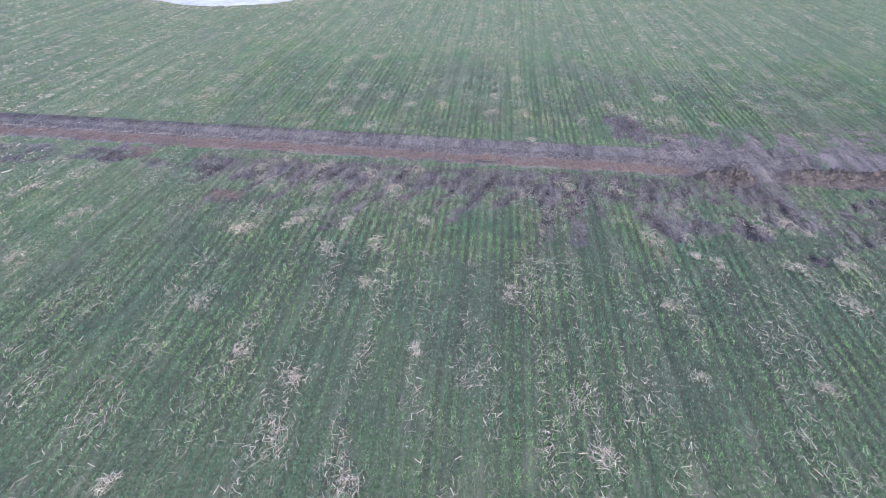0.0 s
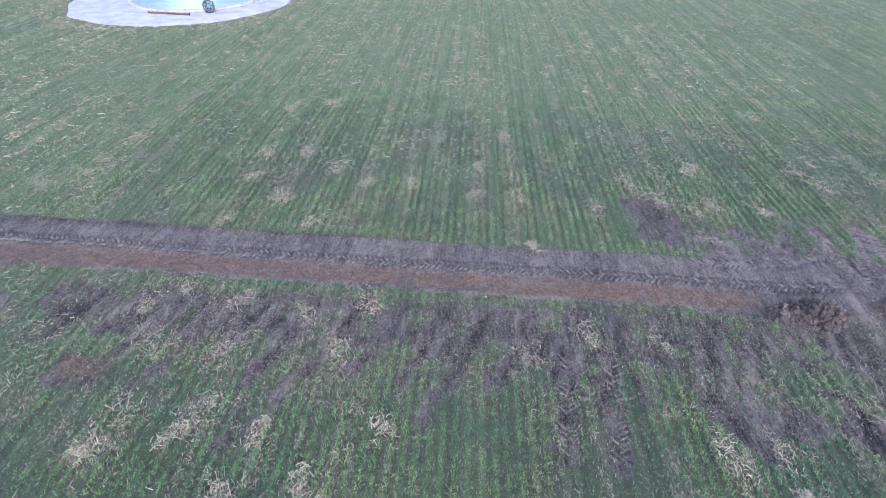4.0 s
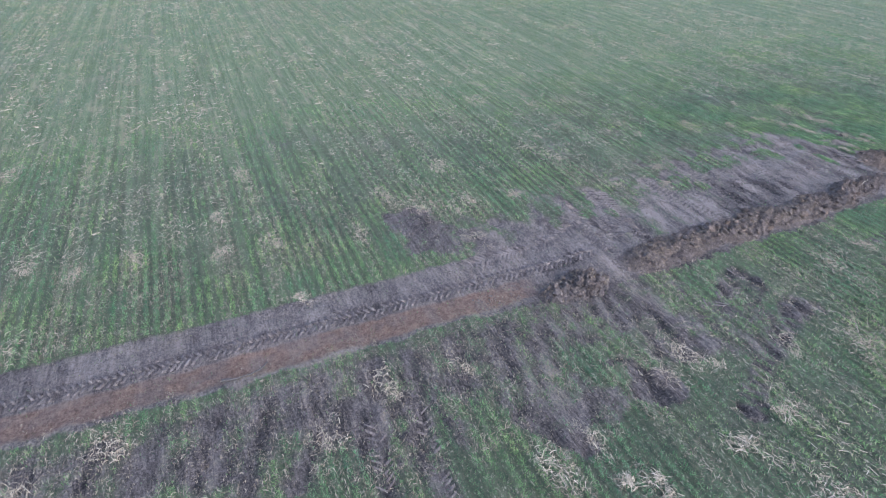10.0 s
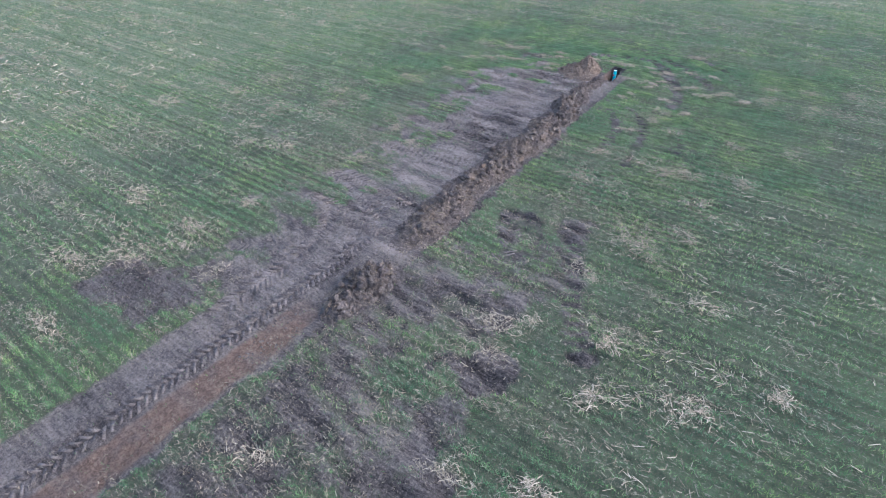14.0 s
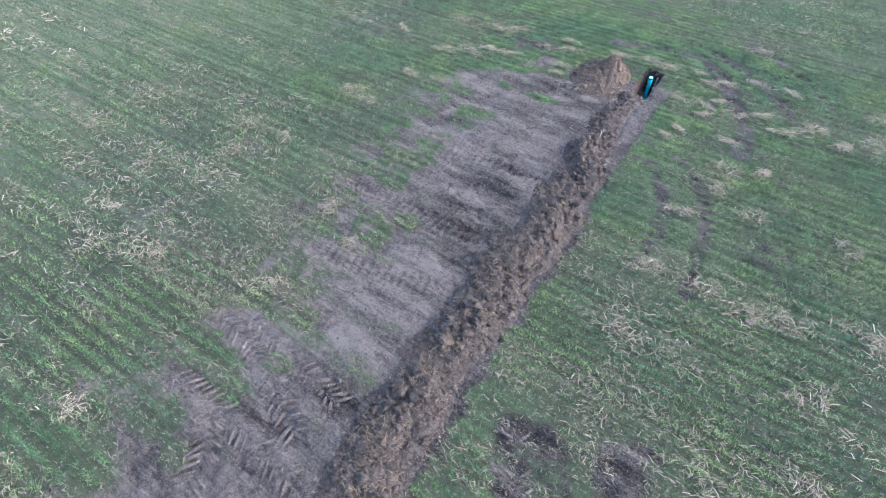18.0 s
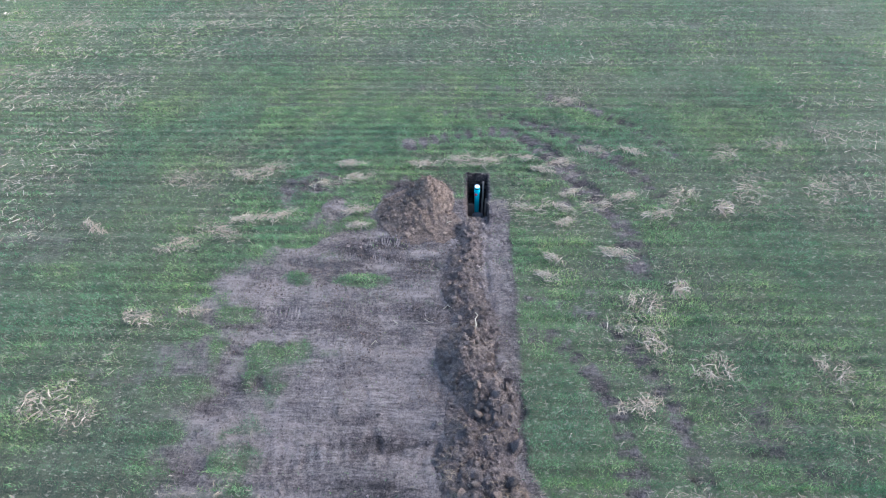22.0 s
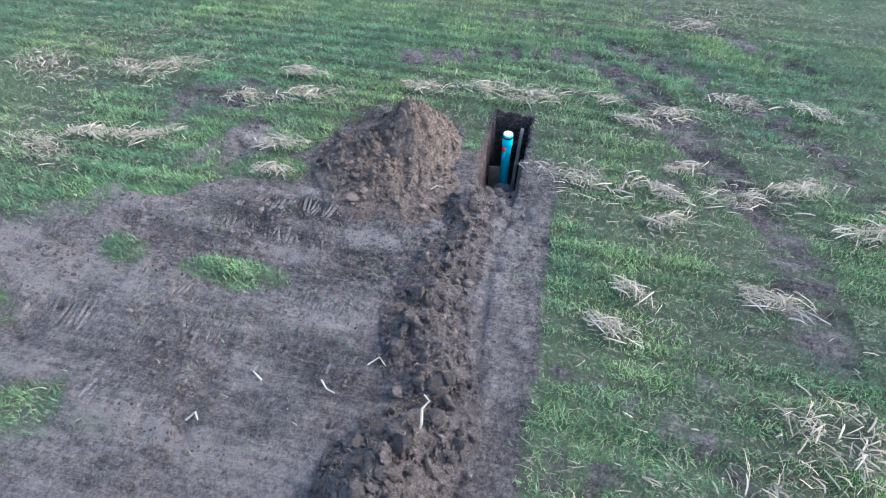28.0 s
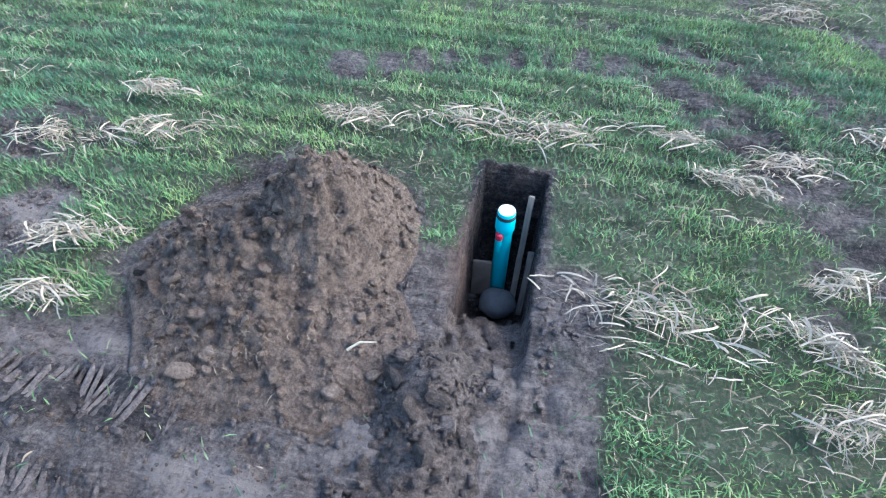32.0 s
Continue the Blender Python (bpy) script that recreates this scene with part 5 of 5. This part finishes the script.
def straw_stuff(name, x0, x1, y0, y1, count, length, width, segs, label, inside=None, mat=STRAW):
    x, y = rng.uniform(x0, x1, count), rng.uniform(y0, y1, count)
    row = (0.5 + 0.5 * np.cos(2 * np.pi * (x + 0.7 + 0.08 * np.sin(y) + 0.25 * (fbm(x, y * 0.4, 207) - 0.5)))) ** 2
    dense = (0.42 if x1 - x0 > 20 else 0.4) + 0.45 * fbm(x * 0.5, y * 0.25, 201) + (0.5 if x1 - x0 < 60 else 0.9) * (row - 0.25) * step(9, 6, x) * step(0.3, 0.62, fbm(x * 0.8, y * 0.9, 203)) + 0.9 * (fbm(x * 1.9, y * 1.5, 205) - 0.5)
    lane = value_noise(np.round(x / 0.19), y * 0.1, 213) - 0.5
    dense = dense - (0.16 if x1 - x0 > 20 and y0 > -12 else 0.0) * step(-2.0, -4.0, y) + (0.75 if x1 - x0 > 20 else 0.3) * lane
    z, b = at_ground(x, y)
    south = step(-3.4, -2.4, y) * step(0.4, -0.2, y) * step(-15, -13, x) * step(5.5, 4, x)
    around = blob(x, y, *PAD_AT, *PAD_R)
    torn = step(0.12, 0.4, b) * step(1.0, 0.75, b) * (1 - 0.7 * (y < -0.8) * (x > 3))
    dense = dense + 0.42 * torn * (x < 9) + 0.14 * south * step(3.0, 1.0, x) + 1.0 * step(-0.28, -0.18, around + 0.12 * (fbm(x * 0.8, y * 0.8, 209) - 0.5))
    keep = (rng.random(count) < step(0.42, 1.05, dense)) & (rng.random(count) > ((0.8 if x1 - x0 > 10 else 0.95) - 0.65 * south) * b)
    keep &= ~((x > 11.9) & (x < 13.0) & (y > -0.25) & (y < 0.16))
    keep &= blob(x, y, *PAD_AT, *PAD_R) < 0.02
    for k in ((inside, NEAR) if inside == YARD else (inside,) if inside else ()):
        keep &= ~((x > k[0]) & (x < k[1]) & (y > k[2]) & (y < k[3]))
    x, y, z, b = x[keep], y[keep], z[keep], b[keep]
    n = len(x)
    p = np.stack([x, y, z + 0.005 + 0.035 * (1 - b) * rng.random(n)], -1)
    V, F = ribbons(p, rng.normal(np.pi / 2, 0.9, n), rng.uniform(0.35, 1, n) * length * (1 - 0.45 * b), (0.45 + 1.3 * rng.random(n) ** 2.5) * width, rng.uniform(0, 0.012 if x1 - x0 < 10 else 0.03, n), rng.normal(0, 0.4, n), rng.uniform(-0.8, 0.8, n), segs)
    tagged(new(name, mesh_np(name, V, F, mat)), label, "straw", kind="stuff")


NEAR = (8.0, 16.5, -6.0, 6.5)
MID = (-17.0, 24.0, -11.5, 11.5)
YARD = (-13.0, 10.0, -4.6, 4.6)
straw_stuff("straw", *NEAR, 32000, 0.11, 0.004, 3, "loose bleached straw lying in the wheat near the pit")
straw_stuff("straw", *YARD, 120000, 0.105, 0.0058, 2, "loose bleached straw strewn round the dug soil", NEAR)
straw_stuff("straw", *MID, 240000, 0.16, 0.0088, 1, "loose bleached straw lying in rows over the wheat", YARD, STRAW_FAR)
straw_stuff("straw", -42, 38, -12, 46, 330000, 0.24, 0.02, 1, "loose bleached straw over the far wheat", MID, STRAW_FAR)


def root_litter(name, owner, height, x0, x1, y0, y1, count):
    """Torn roots and straw mixed into a heap."""
    x, y, z = on_heap(height, x0, x1, y0, y1, 0.02)(count)
    keep = rng.random(len(x)) < step(0.35, 0.65, fbm(x * 2.2, y * 2.2, 211))
    p = np.stack([x, y, z], -1)[keep]
    n = len(p)
    V, F = ribbons(p, rng.normal(np.pi / 2, 1.0, n), rng.uniform(0.3, 1, n) * np.where(p[:, 0] > 8.5, 0.06, 0.13), rng.uniform(0.4, 1, n) * np.where(p[:, 0] > 8.5, 0.004, 0.008), rng.uniform(0, 0.025, n), rng.normal(0, 0.9, n), rng.uniform(-1, 1, n), 3)
    ob = new(name, mesh_np(name, V, F, LITTER))
    ob.parent = owner
    tagged(ob, "torn roots and straw mixed in the soil", kind="stuff")


root_litter("root_litter", ridge, ridge_height, 2.0, 11.9, -0.65, 0.55, 5000)
root_litter("root_litter", pile, heap_height, 11.2, 13.0, 0.15, 1.7, 260)
root_litter("root_litter", mound, mound_height, -0.2, 1.5, -0.8, 0.1, 900)


# ---------------------------------------------------------------- wheat
def wheat(name, x0, x1, y0, y1, per, length, width, mat, label, inside=None, fine=True):
    count = int((x1 - x0) * (y1 - y0) * per)
    y = rng.uniform(y0, y1, count)
    row = rng.integers(round(x0 / 0.19), round(x1 / 0.19), count)
    x = row * 0.19 + rng.normal(0, 0.055 if x1 - x0 < 10 else 0.033, count) + 0.02 * np.sin(y * 0.7)
    stand = value_noise(row * 1.0, y * 0.12, 305) * 0.7 + 0.3 * value_noise(row * 1.0, y * 0.9, 307)
    z, b = at_ground(x, y)
    lush = fbm(x * 0.7, y * 0.5, 301) * 0.6 + 0.4 * fbm(x * 3, y * 2.2, 303)
    keep = (rng.random(count) < (0.22 + 1.15 * step(0.33, 0.6, lush)) * ((0.85 + 0.4 * stand) if x1 - x0 < 10 else (0.78 + 0.44 * stand))) & (rng.random(count) < (1 - b) ** 1.3 + 0.015)
    keep &= blob(x, y, *PAD_AT, *PAD_R) < 0.0
    keep &= blob(x, y, 12.08, 0.92, 0.66, 0.55) < 0
    keep &= ~((x > 11.5) & (x < 12.97) & (y > -0.24) & (y < 0.15))
    for k in ((inside, NEAR) if inside == YARD else (inside,) if inside else ()):
        keep &= ~((x > k[0]) & (x < k[1]) & (y > k[2]) & (y < k[3]))
    x, y, z, lush = x[keep], y[keep], z[keep], lush[keep]
    n = len(x)
    a = rng.uniform(0, 2 * np.pi, n)
    L = length * rng.uniform(0.55, 1.15, n) * (0.7 + 0.5 * lush)
    lean = rng.uniform(0.3, 1.15, n)
    w = width * rng.uniform(0.7, 1.2, n)
    dx, dy = np.cos(a), np.sin(a)
    side = np.stack([-dy, dx, 0 * a], -1)
    base = np.stack([x, y, z - 0.005], -1)
    tip = base + np.stack([dx * L * lean, dy * L * lean, L * np.sqrt(np.maximum(1 - 0.6 * lean**2, 0.12))], -1)
    if fine:
        mid = base * 0.5 + tip * 0.5 + np.stack([0 * a, 0 * a, L * 0.16 * lean], -1)
        V = np.stack([base - side * w[:, None] * 0.4, base + side * w[:, None] * 0.4, mid - side * w[:, None] * 0.5, mid + side * w[:, None] * 0.5, tip], 1)
        tri = np.array([[0, 1, 3], [0, 3, 2], [2, 3, 4]])
    else:
        V = np.stack([base - side * w[:, None] * 0.5, base + side * w[:, None] * 0.5, tip], 1)
        tri = np.array([[0, 1, 2]])
    F = tri[None] + (np.arange(n) * V.shape[1])[:, None, None]
    tagged(new(name, mesh_np(name, V.reshape(-1, 3), F.reshape(-1, 3), mat)), label, "wheat", kind="stuff")


CLOSE = (10.0, 15.0, -3.0, 4.0)
wheat("wheat_blades", *CLOSE, 6600, 0.048, 0.0042, WHEAT, "short green winter wheat blades round the pit")
wheat("wheat_blades", *NEAR, 4300, 0.058, 0.0052, WHEAT, "short green winter wheat in drilled rows", CLOSE, False)
wheat("wheat_blades", *YARD, 2300, 0.062, 0.0072, WHEAT, "green winter wheat round the scraped soil", NEAR, False)
wheat("wheat_blades", *MID, 900, 0.066, 0.0102, WHEAT, "green winter wheat in drilled rows", YARD, False)
wheat("wheat_blades", -42, 37, -12, 46, 80, 0.1, 0.026, WHEAT_HAZY, "distant green winter wheat", MID, False)
